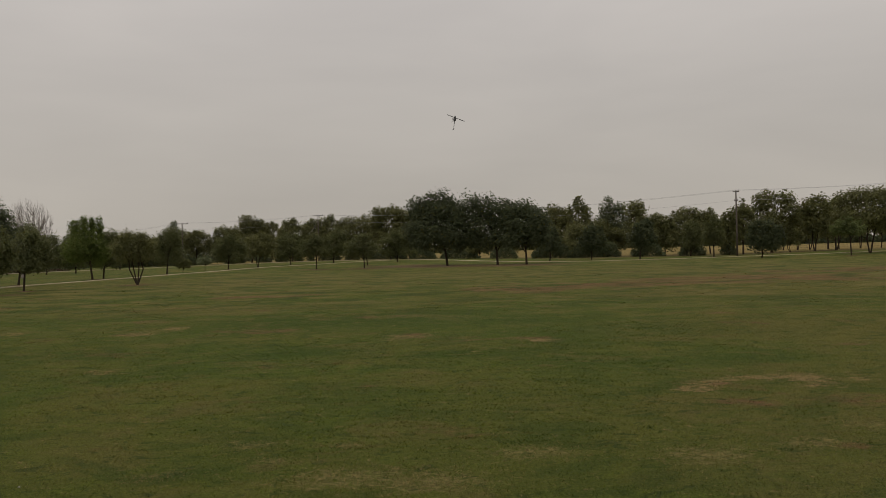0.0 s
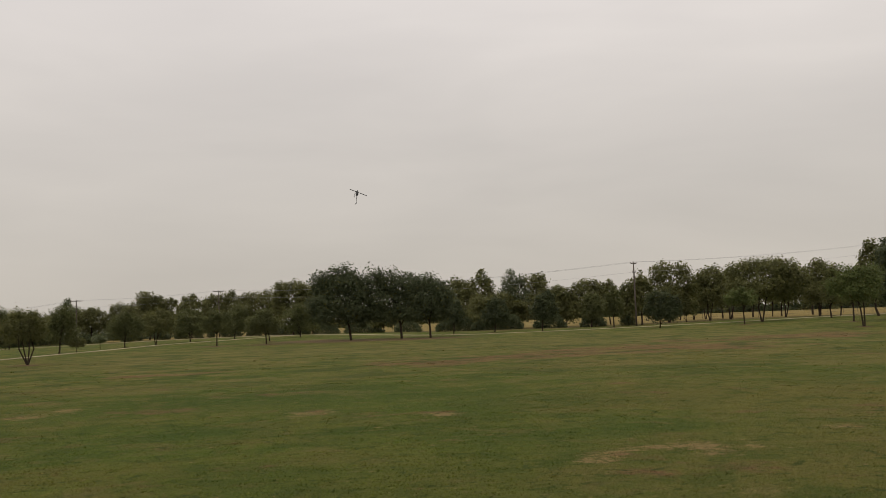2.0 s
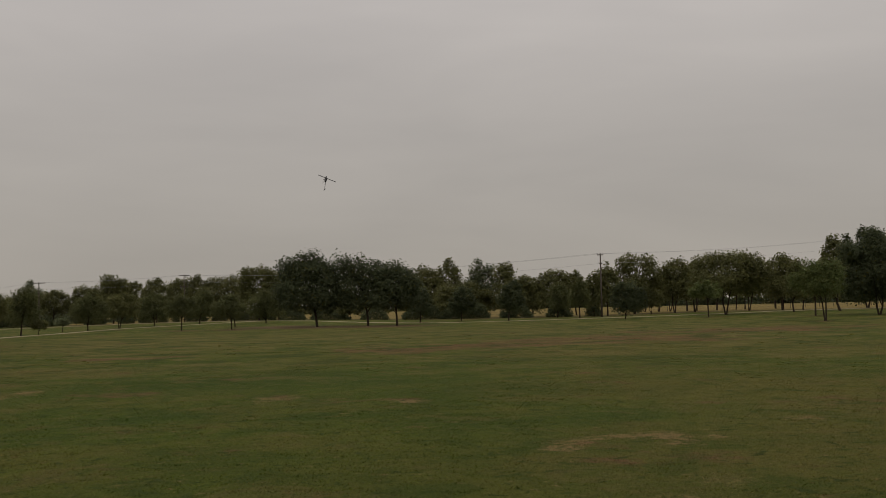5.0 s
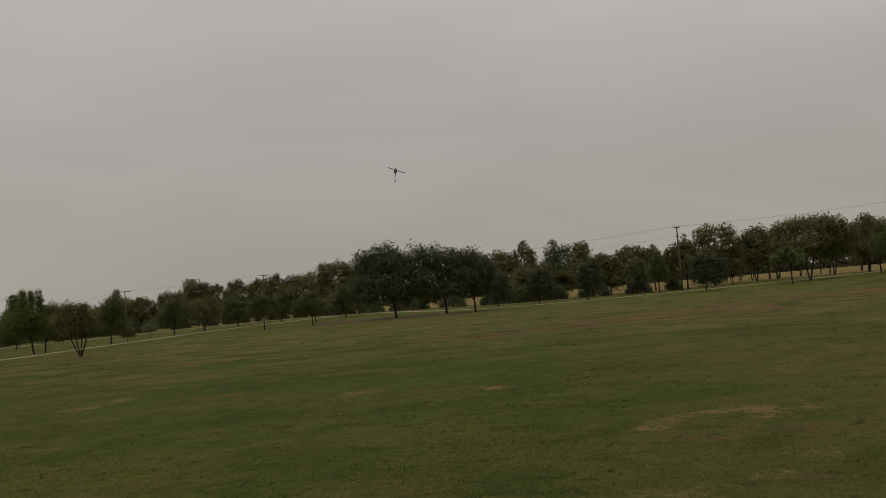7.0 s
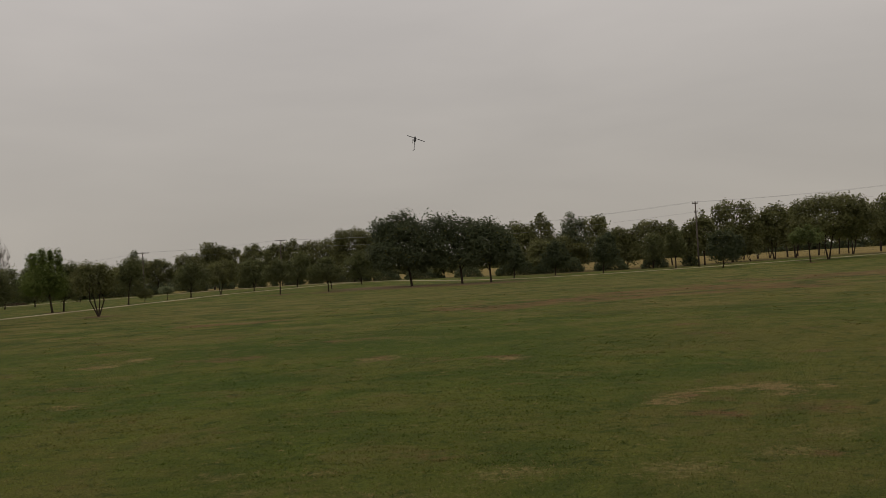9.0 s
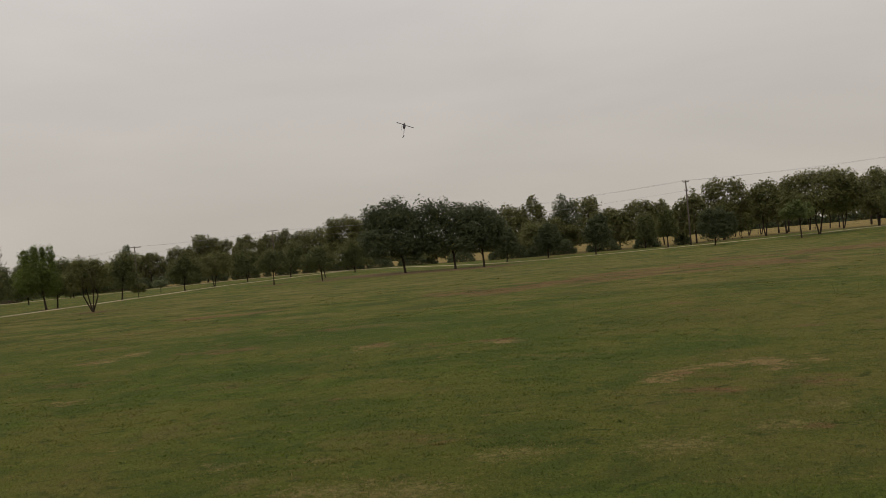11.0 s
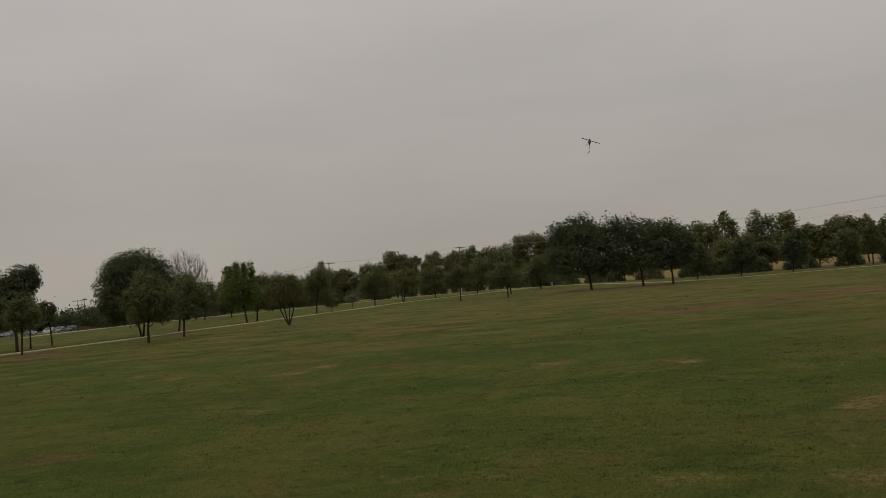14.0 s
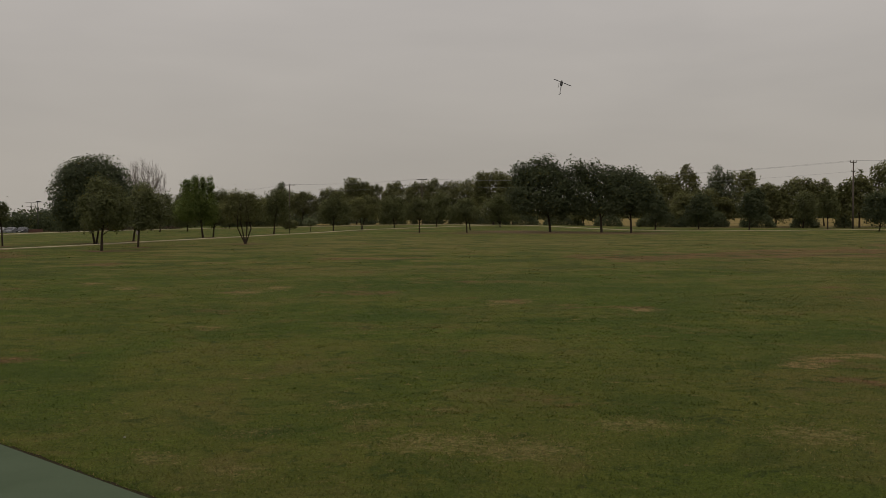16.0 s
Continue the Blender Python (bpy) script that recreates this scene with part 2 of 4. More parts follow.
    tone = m.mix(m.math("MULTIPLY", rough, m.span(tuft, 0.48, 0.41, 0, 0.75)), tone, (0.042, 0.055, 0.014))
    tone = m.mix(m.math("MULTIPLY", rough, m.span(tuft, 0.53, 0.60, 0, 0.65)), tone, (0.145, 0.118, 0.042))
    gold = m.mix(m.span(m.noise(0.35, 4, 0.6), 0.3, 0.7), (0.145, 0.110, 0.038), (0.205, 0.156, 0.056))
    tone = m.mix(m.attr("gold"), tone, gold)
    # brown earth; the same tone paints the shaded ground under the tree row
    return m.mix(m.attr("bare"), tone, m.mix(m.noise(1.5, 4), (0.130, 0.084, 0.048), (0.080, 0.060, 0.030)))


def make_lawn_material():
    m = Mat("lawn_grass", 1.0, spec=0.06)
    fine = m.noise(26.0, 5, 0.75, None, 1.2)
    grain = m.n.new("ShaderNodeVectorMath")
    grain.operation = "SCALE"
    m.l.new(lawn_tone(m), grain.inputs[0])
    m.l.new(m.span(fine, 0.34, 0.66, 0.64, 1.29), grain.inputs["Scale"])
    m.color(grain.outputs["Vector"])
    m.bump(m.math("ADD", fine, m.math("MULTIPLY", m.noise(1.1, 3), 0.6)), 0.76, 0.055)
    return m.m


LAWN = make_lawn_material()


def make_turf_blade_material():
    """Blades that take the turf's colour where they stand, each a little lighter or darker, some gone to straw."""
    m = Mat("turf_blade", 0.8, spec=0.15)
    r, tone = m.island(), lawn_tone(m)
    shade = m.n.new("ShaderNodeVectorMath")
    shade.operation = "SCALE"
    m.l.new(tone, shade.inputs[0])
    m.l.new(m.span(r, 0, 0.9, 0.76, 1.68), shade.inputs["Scale"])
    straw = m.math("ADD", r, m.math("MULTIPLY", m.math("SUBTRACT", m.noise(0.4, 4, 0.65), 0.5), 0.7))
    straw = m.math("ADD", straw, m.math("MULTIPLY", m.attr("worn"), 0.3))
    tone = m.mix(m.span(straw, 0.95, 1.07, 0, 0.75), shade.outputs["Vector"], (0.225, 0.172, 0.070))
    m.color(tone)
    thin = m.n.new("ShaderNodeBsdfTranslucent")
    m.l.new(tone, thin.inputs["Color"])
    mix = m.n.new("ShaderNodeMixShader")
    mix.inputs["Fac"].default_value = 0.45
    m.l.new(m.b.outputs["BSDF"], mix.inputs[1])
    m.l.new(thin.outputs["BSDF"], mix.inputs[2])
    m.l.new(mix.outputs["Shader"], m.n["Material Output"].inputs["Surface"])
    return m.m


TURF_BLADE = make_turf_blade_material()


def blade_material(name, a, b, c, share):
    m = Mat(name, 0.9, spec=0.1)
    r = m.island()
    tone = m.mix(r, a, b)
    tone = m.mix(m.span(m.noise(0.5, 3), 0.4, 0.65, 0, 0.6), tone, b)
    tone = m.mix(m.span(r, 1 - share, 1 - share * 0.6), tone, c)
    m.color(tone)
    thin = m.n.new("ShaderNodeBsdfTranslucent")
    m.l.new(tone, thin.inputs["Color"])
    mix = m.n.new("ShaderNodeMixShader")
    mix.inputs["Fac"].default_value = 0.4
    m.l.new(m.b.outputs["BSDF"], mix.inputs[1])
    m.l.new(thin.outputs["BSDF"], mix.inputs[2])
    m.l.new(mix.outputs["Shader"], m.n["Material Output"].inputs["Surface"])
    return m.m


GRASS_BLADE = blade_material("grass_blade", (0.045, 0.074, 0.011), (0.100, 0.126, 0.025), (0.24, 0.185, 0.072), 0.12)
STRAW_BLADE = blade_material("straw_blade", (0.13, 0.10, 0.040), (0.27, 0.205, 0.09), (0.08, 0.10, 0.02), 0.2)


# ---- building helpers ----
def rise(x, y):
    """Height of the ground: flat by the pad, a slight rise towards the far path and to the right, the car park sunk."""
    s = lambda t: np.clip(t, 0, 1) ** 2 * (3 - 2 * np.clip(t, 0, 1))
    u = -0.82 * (x + 64) + 0.513 * (y - 164.5)
    sunk = s((u - 1) / 12) * s((100 - u) / 20) * s((-57 - x) / 9) * s((y - 77.8) / 44.5)
    return 0.4 * s((y - 100) / 100) * s((x + 50) / 50) + 0.5 * s((x - 30) / 60) * s((y - 55.6) / 77.8) - 1.3 * sunk


def surface(x, y):
    """The lawn with its low swells."""
    r = np.hypot(x, y)
    swell = 0.05 * np.sin(x * 0.31 + 1.3 * np.sin(y * 0.11)) * np.sin(y * 0.27 + 0.7)
    return rise(x, y) + swell * np.clip((r - 13) / 10, 0, 1) * np.clip((60 - r) / 20, 0, 1)


def ground_z(x, y):
    return float(rise(np.float64(x), np.float64(y)))


def part(name, bm, material, parent, label="", smooth=False):
    me = bpy.data.meshes.new(name)
    bm.to_mesh(me)
    bm.free()
    return mesh_part(name, me, material, parent, label, smooth)


def mesh_part(name, me, material, parent, label="", smooth=False):
    me.materials.append(material)
    if smooth:
        me.shade_smooth()
    ob = new(name, me)
    if parent is not None:
        ob.parent = parent
    return tagged(ob, label)


def empty(name, x, y, z, turn=0.0):
    ob = new(name)
    ob.matrix_basis = pose(x, y, z, 0, 0, turn)
    return ob


def tube(bm, points, radii, sides=7):
    """A tapered tube along points."""
    rings = []
    pts = [Vector(p) for p in points]
    for i, p in enumerate(pts):
        d = (pts[min(i + 1, len(pts) - 1)] - pts[max(i - 1, 0)]).normalized()
        a = Vector((1, 0, 0)) if abs(d.x) < 0.8 else Vector((0, 1, 0))
        u = (a - d * a.dot(d)).normalized()
        v = d.cross(u)
        rings.append([bm.verts.new(p + (u * math.cos(k * math.tau / sides) + v * math.sin(k * math.tau / sides)) * radii[i]) for k in range(sides)])
    for a, b in zip(rings, rings[1:]):
        for k in range(sides):
            bm.faces.new((a[k], a[(k + 1) % sides], b[(k + 1) % sides], b[k]))
    bm.faces.new(rings[0][::-1])
    bm.faces.new(rings[-1])


def box(bm, cx, cy, cz, sx, sy, sz, bevel=0.0, turn=None):
    m = Matrix.Translation((cx, cy, cz)) @ (turn or Matrix.Identity(4)) @ Matrix.Diagonal((sx, sy, sz, 1))
    made = bmesh.ops.create_cube(bm, size=1.0, matrix=m)
    if bevel:
        edges = list({e for v in made["verts"] for e in v.link_edges})
        bmesh.ops.bevel(bm, geom=edges, offset=bevel, segments=2, affect="EDGES")


def quads(verts):
    """A mesh of loose four-cornered faces from an (n, 4, 3) array."""
    n = len(verts)
    me = bpy.data.meshes.new("leaves")
    me.vertices.add(n * 4)
    me.vertices.foreach_set("co", verts.reshape(-1).astype(np.float32))
    me.loops.add(n * 4)
    me.loops.foreach_set("vertex_index", np.arange(n * 4, dtype=np.int32))
    me.polygons.add(n)
    me.polygons.foreach_set("loop_start", np.arange(0, n * 4, 4, dtype=np.int32))
    me.update(calc_edges=True)
    return me


def leaf_quads(rng, centres, size, droop=0.0, sweep=0.0, out=None):
    """Kite-shaped leaf sprays round the given centres, facing outwards where a direction is given."""
    n = len(centres)
    face = rng.normal(size=(n, 3)) * 0.32
    if out is None:
        face[:, 2] += 0.3
    else:
        face += out * 0.75
        face[:, 2] += 0.35
    face /= np.linalg.norm(face, axis=1, keepdims=True)
    a = rng.normal(size=(n, 3))
    a[:, 2] -= droop
    a[:, 0] -= sweep
    a -= face * (a * face).sum(1, keepdims=True)
    a /= np.linalg.norm(a, axis=1, keepdims=True)
    b = np.cross(face, a)
    s = size * rng.uniform(0.5, 1.2, (n, 1))
    l, w = a * s, b * s * 0.92
    return np.stack([centres - l * 0.8, centres + w * 0.5 - l * 0.1, centres + l * 0.8, centres - w * 0.5 - l * 0.1], 1)


# ---- trees ----
class Kind:
    def __init__(self, name, label, material, leaf=0.2, fill=3.6, lump=0.22, bark=BARK, girth=0.021, sweep=0.0, gaps=0.0, droop=0.1, sprig=0.15, wide=1.0, category="tree"):
        self.name, self.label, self.material, self.leaf, self.fill, self.lump = name, label, material, leaf, fill, lump
        self.bark, self.girth, self.sweep, self.gaps, self.droop = bark, girth, sweep, gaps, droop
        self.sprig, self.wide, self.category = sprig, wide, category


KINDS = {
    "oak": Kind("oak_tree", "young dark green oak with a short bare trunk on the lawn", LEAF_OAK, 0.19, 3.4, 0.38),
    "bigoak": Kind("oak_tree", "broad dark green oak with a dense dome-shaped crown", LEAF_DARK, 0.22, 8.5, 0.10, sprig=0.03),
    "olive": Kind("oak_tree", "low olive green oak with two thin trunks", LEAF_ROW, 0.2, 3.2, 0.36),
    "big": Kind("elm_tree", "tall dark green elm with a wind-ruffled dense crown", LEAF_DARK, 0.25, 4.6, 0.16, sweep=0.5, wide=1.02),
    "airy": Kind("elm_tree", "tall dark elm with gaps of sky in its windblown crown", LEAF_DARK, 0.25, 3.4, 0.3, sweep=0.9, gaps=0.22, wide=1.04),
    "row": Kind("hackberry_tree", "mid-green tree in the row beside the dry field", LEAF_ROW, 0.26, 3.6, 0.30, wide=1.06),
    "rowairy": Kind("hackberry_tree", "tall mid-green tree with an open lumpy crown", LEAF_ROW, 0.26, 2.6, 0.34, gaps=0.2, wide=1.05),
    "paleairy": Kind("hackberry_tree", "thin-leaved pale green tree with an open crown", LEAF_PALE, 0.24, 2.6, 0.34, gaps=0.2, wide=1.04),
    "dense": Kind("juniper_tree", "dense dark green low tree foliaged nearly to the ground", LEAF_DARK, 0.22, 4.6, 0.3),
    "light": Kind("elm_tree", "young light green elm with spreading limbs on the lawn", LEAF_LIGHT, 0.2, 2.7, 0.3),
    "bright": Kind("oak_tree", "bright fresh green oak with an upright crown", LEAF_BRIGHT, 0.19, 4.6, 0.2, sprig=0.07),
    "multi": Kind("crape_myrtle", "small many-stemmed tree with a round olive crown", LEAF_ROW, 0.18, 3.2, 0.2),
    "shrub": Kind("shrub", "small round olive shrub on a thin stem", LEAF_ROW, 0.12, 3.0, 0.15, category="shrub"),
    "greyshrub": Kind("shrub", "small round grey-green shrub on a thin stem", LEAF_GREY, 0.12, 3.6, 0.12, category="shrub"),
    "bare": Kind("bare_tree", "leafless grey tree with upright bare branches", LEAF_PALE, 0.14, 0.25, 0.3, bark=BARK_PALE, girth=0.02),
}
TREES = {"count": 0}
LEAF_SCALE = 0.66


def loose_lobes(rng, k):
    """Lobes of a crown with no marked shape: a core, a full foot and a broken ring of domes above."""
    core = 0.80 - 0.6 * k.lump
    rows = [(rng.uniform(-0.1, 0.1), 0.45, core, 0.30 + 0.1 * core), (-0.42, 0.24, 0.56, 0.24), (0.42, 0.24, 0.56, 0.24)]
    many = int(rng.integers(5, 8))
    for i in range(many):
        a = math.pi * (i + rng.uniform(0.1, 0.9)) / many
        ru, rv = rng.uniform(0.22, 0.46), rng.uniform(0.11, 0.24)
        out = 1 - k.lump * rng.uniform(-0.1, 0.9)
        rows.append((math.cos(a) * (1.08 - ru) * out, 0.42 + math.sin(a) * (0.58 - rv) * out, ru, rv))
    for side in (-1, 1):
        ru = rng.uniform(0.26, 0.4)
        rows.append((side * (1.04 - ru), rng.uniform(0.3, 0.5), ru, rng.uniform(0.15, 0.22)))
    return rows


def crown_points(rng, k, h, w, clear, n, lobes):
    """Leaf places: pads of foliage over the lobes of the crown, and loose leaves inside them."""
    tall, hw = h - clear, w / 2 * k.wide
    rows = np.array(lobes or loose_lobes(rng, k))
    core = np.stack([rows[:, 0] * hw, rng.uniform(-0.5, 0.5, len(rows)) * hw * (1 - rows[:, 2]), clear + rows[:, 1] * tall], 1)
    size = np.stack([rows[:, 2] * hw, rows[:, 2] * hw * 0.95, rows[:, 3] * tall], 1)
    off = rng.uniform(0, 50, 3)
    pads, radii, ways = [], [], []
    for i, (c, r) in enumerate(zip(core, size)):
        pad = max(min(np.clip(0.125 * (hw + tall * 0.5) + 0.12, 0.24, 0.8), 0.6 * min(r[0], r[2])), 0.2)
        many = int(np.clip(9.0 * r[0] * r[2] / pad ** 2, 16, 90))
        turn, up = np.arange(many) * 2.399963 + rng.uniform(0, 6), 1 - 2 * (np.arange(many) + 0.5) / many
        flat = np.sqrt(1 - up * up)
        d = np.stack([np.cos(turn) * flat, np.sin(turn) * flat, up], 1) + rng.normal(size=(many, 3)) * 0.16
        d /= np.linalg.norm(d, axis=1, keepdims=True)
        pr = pad * rng.uniform(0.45, 1.6, many)
        p = c + d * np.maximum(r * rng.uniform(0.80, 1.14, (many, 1)) - pr[:, None] * 0.55, 0.05)
        inside = np.zeros(many, bool)
        for m, (c2, r2) in enumerate(zip(core, size)):
            if m != i:
                inside |= (((p - c2) / r2) ** 2).sum(1) < 0.5
        keep = ~inside & ~((d[:, 2] < -0.55) & (rng.random(many) < 0.35))
        if k.gaps:
            keep &= np.array([noise.noise(Vector(q * (1.7 / max(hw, 1)) + off)) for q in p]) > 0.22 - k.gaps * 2.6
        pads.append(p[keep])
        radii.append(pr[keep])
        ways.append(d[keep])
    pads, radii, ways = np.concatenate(pads), np.concatenate(radii), np.concatenate(ways)
    pads[:, 2] = np.maximum(pads[:, 2], clear + radii * 0.3)
    pick = rng.choice(len(pads), n, p=radii ** 2 / (radii ** 2).sum())
    bit = rng.normal(size=(n, 3))
    bit[:, 2] += 0.35
    bit /= np.linalg.norm(bit, axis=1, keepdims=True)
    reach = np.where(rng.random(n) < 0.7, np.clip(rng.normal(0.95, 0.12, n), 0.6, 1.2), rng.uniform(0.2, 0.9, n))
    at = pads[pick] + bit * (reach * radii[pick])[:, None] * (1.0, 1.0, 0.78)
    if k.sweep:
        # windblown pads are drawn out upwards and to one side
        high = np.clip((at[:, 2] - clear) / tall * 1.6 - 0.5, 0, 1)
        stretch = (rng.random(n) ** 1.5 * radii[pick] * high * k.sweep * 1.6)[:, None]
        at += stretch * (np.array((-0.55, 0.0, 0.62)) + rng.normal(size=(n, 3)) * 0.06)
    # leaves inside the lobes
    m = int(n * (0.2 if k.gaps else 0.3))
    which = rng.choice(len(core), m, p=size[:, 0] * size[:, 2] / (size[:, 0] * size[:, 2]).sum())
    ball = rng.normal(size=(m, 3))
    ball *= (rng.uniform(0.2, 0.85, m) / np.linalg.norm(ball, axis=1))[:, None]
    at[:m] = core[which] + ball * size[which]
    # sprigs that stand out of the pads
    sprigs = len(pads) * 3
    foot, lean = rng.integers(m, n, sprigs), rng.normal(size=(sprigs, 3)) * 0.35
    lean[:, 2] += 0.7
    lean[:, 0] -= k.sweep * 0.5
    long = rng.uniform(0.3, 1.0, sprigs) ** 2 * 0.38 + 0.06
    e = int(n * k.sprig)
    which, along = rng.integers(0, sprigs, e), rng.random((e, 1)) ** 0.8
    at[m:m + e] = at[foot[which]] + (lean * long[:, None])[which] * along + rng.normal(size=(e, 3)) * 0.04
    # the crown fills its height and width
    low, high = np.quantile(at[:, 0], (0.006, 0.994))
    top, mid = np.quantile(at[:, 2], 0.997) + 0.03, (low + high) / 2
    scale = (2 * hw / (high - low), (h - clear) / (top - clear))
    for p in (pads, at):
        p[:, 0] = (p[:, 0] - mid) * scale[0]
        p[:, 2] = clear + (p[:, 2] - clear) * scale[1]
    at[:, 2] = np.maximum(at[:, 2], clear * 0.85 + 0.1)
    whole = (at - (0, 0, (h + clear) / 2)) / (hw, hw, tall / 2)
    return pads, at, whole * 0.35 + bit * 0.55 + ways[pick] * 0.35


def bare_branches(rng, h, w, clear, shift):
    """Upright limbs that divide again and again into a haze of fine twigs under a dome."""
    bm = bmesh.new()
    low = np.array((shift * 0.6, 0.0, clear * 0.8))

    def under_dome(lo, hi):
        a, r = rng.uniform(0, math.tau), math.sqrt(rng.random()) * 0.5 * w
        roof = h * (1 - 0.9 * (r / w) ** 2)
        return np.array((shift + math.cos(a) * r, math.sin(a) * r * 0.9, low[2] + (roof - low[2]) * rng.uniform(lo, hi)))

    def grow(ends, nodes, radii, sides, steep):
        """Joins each end to the node that it would most easily have grown from."""
        out = []
        for end in sorted(ends, key=lambda e: e[2]):
            d = end - nodes
            level = np.hypot(d[:, 0], d[:, 1])
            cost = level * steep + np.abs(d[:, 2]) + np.where(d[:, 2] < level * 0.5, 50, 0)
            base = nodes[int(np.argmin(cost))]
            mid = base * 0.5 + end * 0.5 + np.array((rng.normal() * 0.06, rng.normal() * 0.06, -0.05))
            mid[:2] += (end[:2] - base[:2]) * 0.06
            tube(bm, [Vector(base), Vector(mid), Vector(end)], radii, sides)
            out += [base * (1 - t) * (1 - t) + 2 * mid * t * (1 - t) + end * t * t for t in (0.35, 0.6, 0.8, 1.0)]
        return np.array(out)

    stem = np.array([low + np.array((0, 0, t)) for t in (0.0, 0.3, 0.7, 1.1)])
    limbs = grow([under_dome(0.45, 0.75) for _ in range(22)], stem, [0.06, 0.042, 0.026], 5, 0.6)
    boughs = grow([under_dome(0.5, 0.95) for _ in range(120)], limbs, [0.026, 0.018, 0.010], 4, 3.2)
    grow([under_dome(0.45, 1.02) for _ in range(1100)], np.concatenate([limbs, boughs]), [0.012, 0.009, 0.005], 3, 4.5)
    return bm


def tree(kind, x, y, h, w, clear, shift=0.0, stems=1, ring=0.0, lobes=None):
    k = KINDS[kind]
    TREES["count"] += 1
    rng = np.random.default_rng(1000 + TREES["count"] * 17)
    away = math.atan2(-x, y)
    root = empty(k.name, x, y, ground_z(x, y) - 0.02, math.degrees(away))
    tagged(root, k.label, k.category)
    leaf = k.leaf * LEAF_SCALE * min(max(math.hypot(x, y) / 120, 1.0), 1.5)
    area = math.pi / 4 * w * (h - clear)
    n = int(np.clip(k.fill * 1.35 * area / (leaf ** 2 * 0.42), 60, 48000))
    lumps, at, out = crown_points(rng, k, h, w, clear, n, lobes)
    at[:, 0] += shift
    lumps = lumps + (shift, 0, 0)
    girth = k.girth * (h ** 0.9) * (1.0 if stems == 1 else 0.72)
    bm = bmesh.new()
    mid = np.array((shift * 0.7, 0, clear + (h - clear) * 0.45))
    for s in range(stems):
        a = math.tau * s / stems + rng.uniform(0, 0.6)
        spread = 0.0 if stems == 1 else 0.10 + 0.03 * h
        foot = Vector((math.cos(a) * spread * 0.25, math.sin(a) * spread * 0.25, -0.1))
        bend = rng.uniform(-0.3, 0.3) if k.name == "hackberry_tree" else 0.0
        elbow = Vector((bend + shift * 0.12 + math.cos(a) * spread * (2.6 if kind == "multi" else 0.7) + rng.uniform(-0.06, 0.06), math.sin(a) * spread * 0.8 + rng.uniform(-0.06, 0.06), max(clear * 0.8, 0.3)))
        top = Vector(mid) + Vector((math.cos(a), math.sin(a), 0)) * spread * 1.6
        tube(bm, [foot, foot + Vector((0, 0, 0.22)), elbow, elbow.lerp(top, 0.5) + Vector((rng.uniform(-0.1, 0.1), 0, 0)), top],
             [girth * 1.5, girth * 1.05, girth * 0.85, girth * 0.55, girth * 0.22], 8)
        for i in range(3 + int(6 / stems)):
            end = Vector(lumps[rng.integers(0, len(lumps))])
            base = elbow.lerp(top, rng.uniform(0.0, 0.75))
            knee = base.lerp(end, 0.5) + Vector((0, 0, 0.12 * (end - base).length))
            tube(bm, [base, knee, end], [girth * 0.42, girth * 0.26, girth * 0.08], 5)
    part("trunk", bm, k.bark, root, smooth=True)
    if ring:
        bm = bmesh.new()
        hub = bm.verts.new((0, 0, 0.07))
        rim = [bm.verts.new((math.cos(i * math.tau / 18) * q, math.sin(i * math.tau / 18) * q, 0.028)) for i, q in enumerate(rng.uniform(0.7, 1.15, 18) * ring)]
        for i in range(18):
            bm.faces.new((hub, rim[i], rim[(i + 1) % 18]))
        part("mulch_ring", bm, MULCH, root, "dark mulch round the trunk")
    if kind == "bare":
        part("crown", bare_branches(rng, h, w, clear, shift), k.bark, root, "leafless grey branches")
        return root
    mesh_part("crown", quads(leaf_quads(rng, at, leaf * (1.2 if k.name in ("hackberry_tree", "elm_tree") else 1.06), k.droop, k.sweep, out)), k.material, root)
    return root


# ---- ground: one sheet to the horizon ----
def blob(x, y, cx, cy, rx, ry, turn=0.0):
    c, s = math.cos(radians(turn)), math.sin(radians(turn))
    u, v = (x - cx) * c + (y - cy) * s, -(x - cx) * s + (y - cy) * c
    return np.clip(1.25 - np.sqrt((u / rx) ** 2 + (v / ry) ** 2), 0, 1)


DRY = ((6.3, 17.55, 0.5, 0.6, 0), (6.65, 18.1, 0.55, 0.5, 30), (7.2, 18.4, 0.55, 0.36, 25), (7.9, 18.6, 0.6, 0.28, 0), (8.6, 18.3, 0.7, 0.65, -30), (8.5, 17.3, 0.55, 0.42, 10),
       (9.3, 17.7, 0.45, 0.2, 0), (2.1, 30.3, 0.8, 1.1, 0), (1.55, 29.4, 0.4, 0.5, 0), (5.4, 27.2, 0.6, 1.1, 0), (12.7, 19.9, 0.5, 0.5, 0), (-6.6, 34.4, 0.85, 1.1, 0), (-5.7, 36.2, 0.6, 1.1, 0),
       (-5.4, 23.9, 0.55, 0.5, 0), (-11.4, 37.0, 0.7, 1.0, 0), (-13.5, 39.5, 0.6, 0.8, 0))
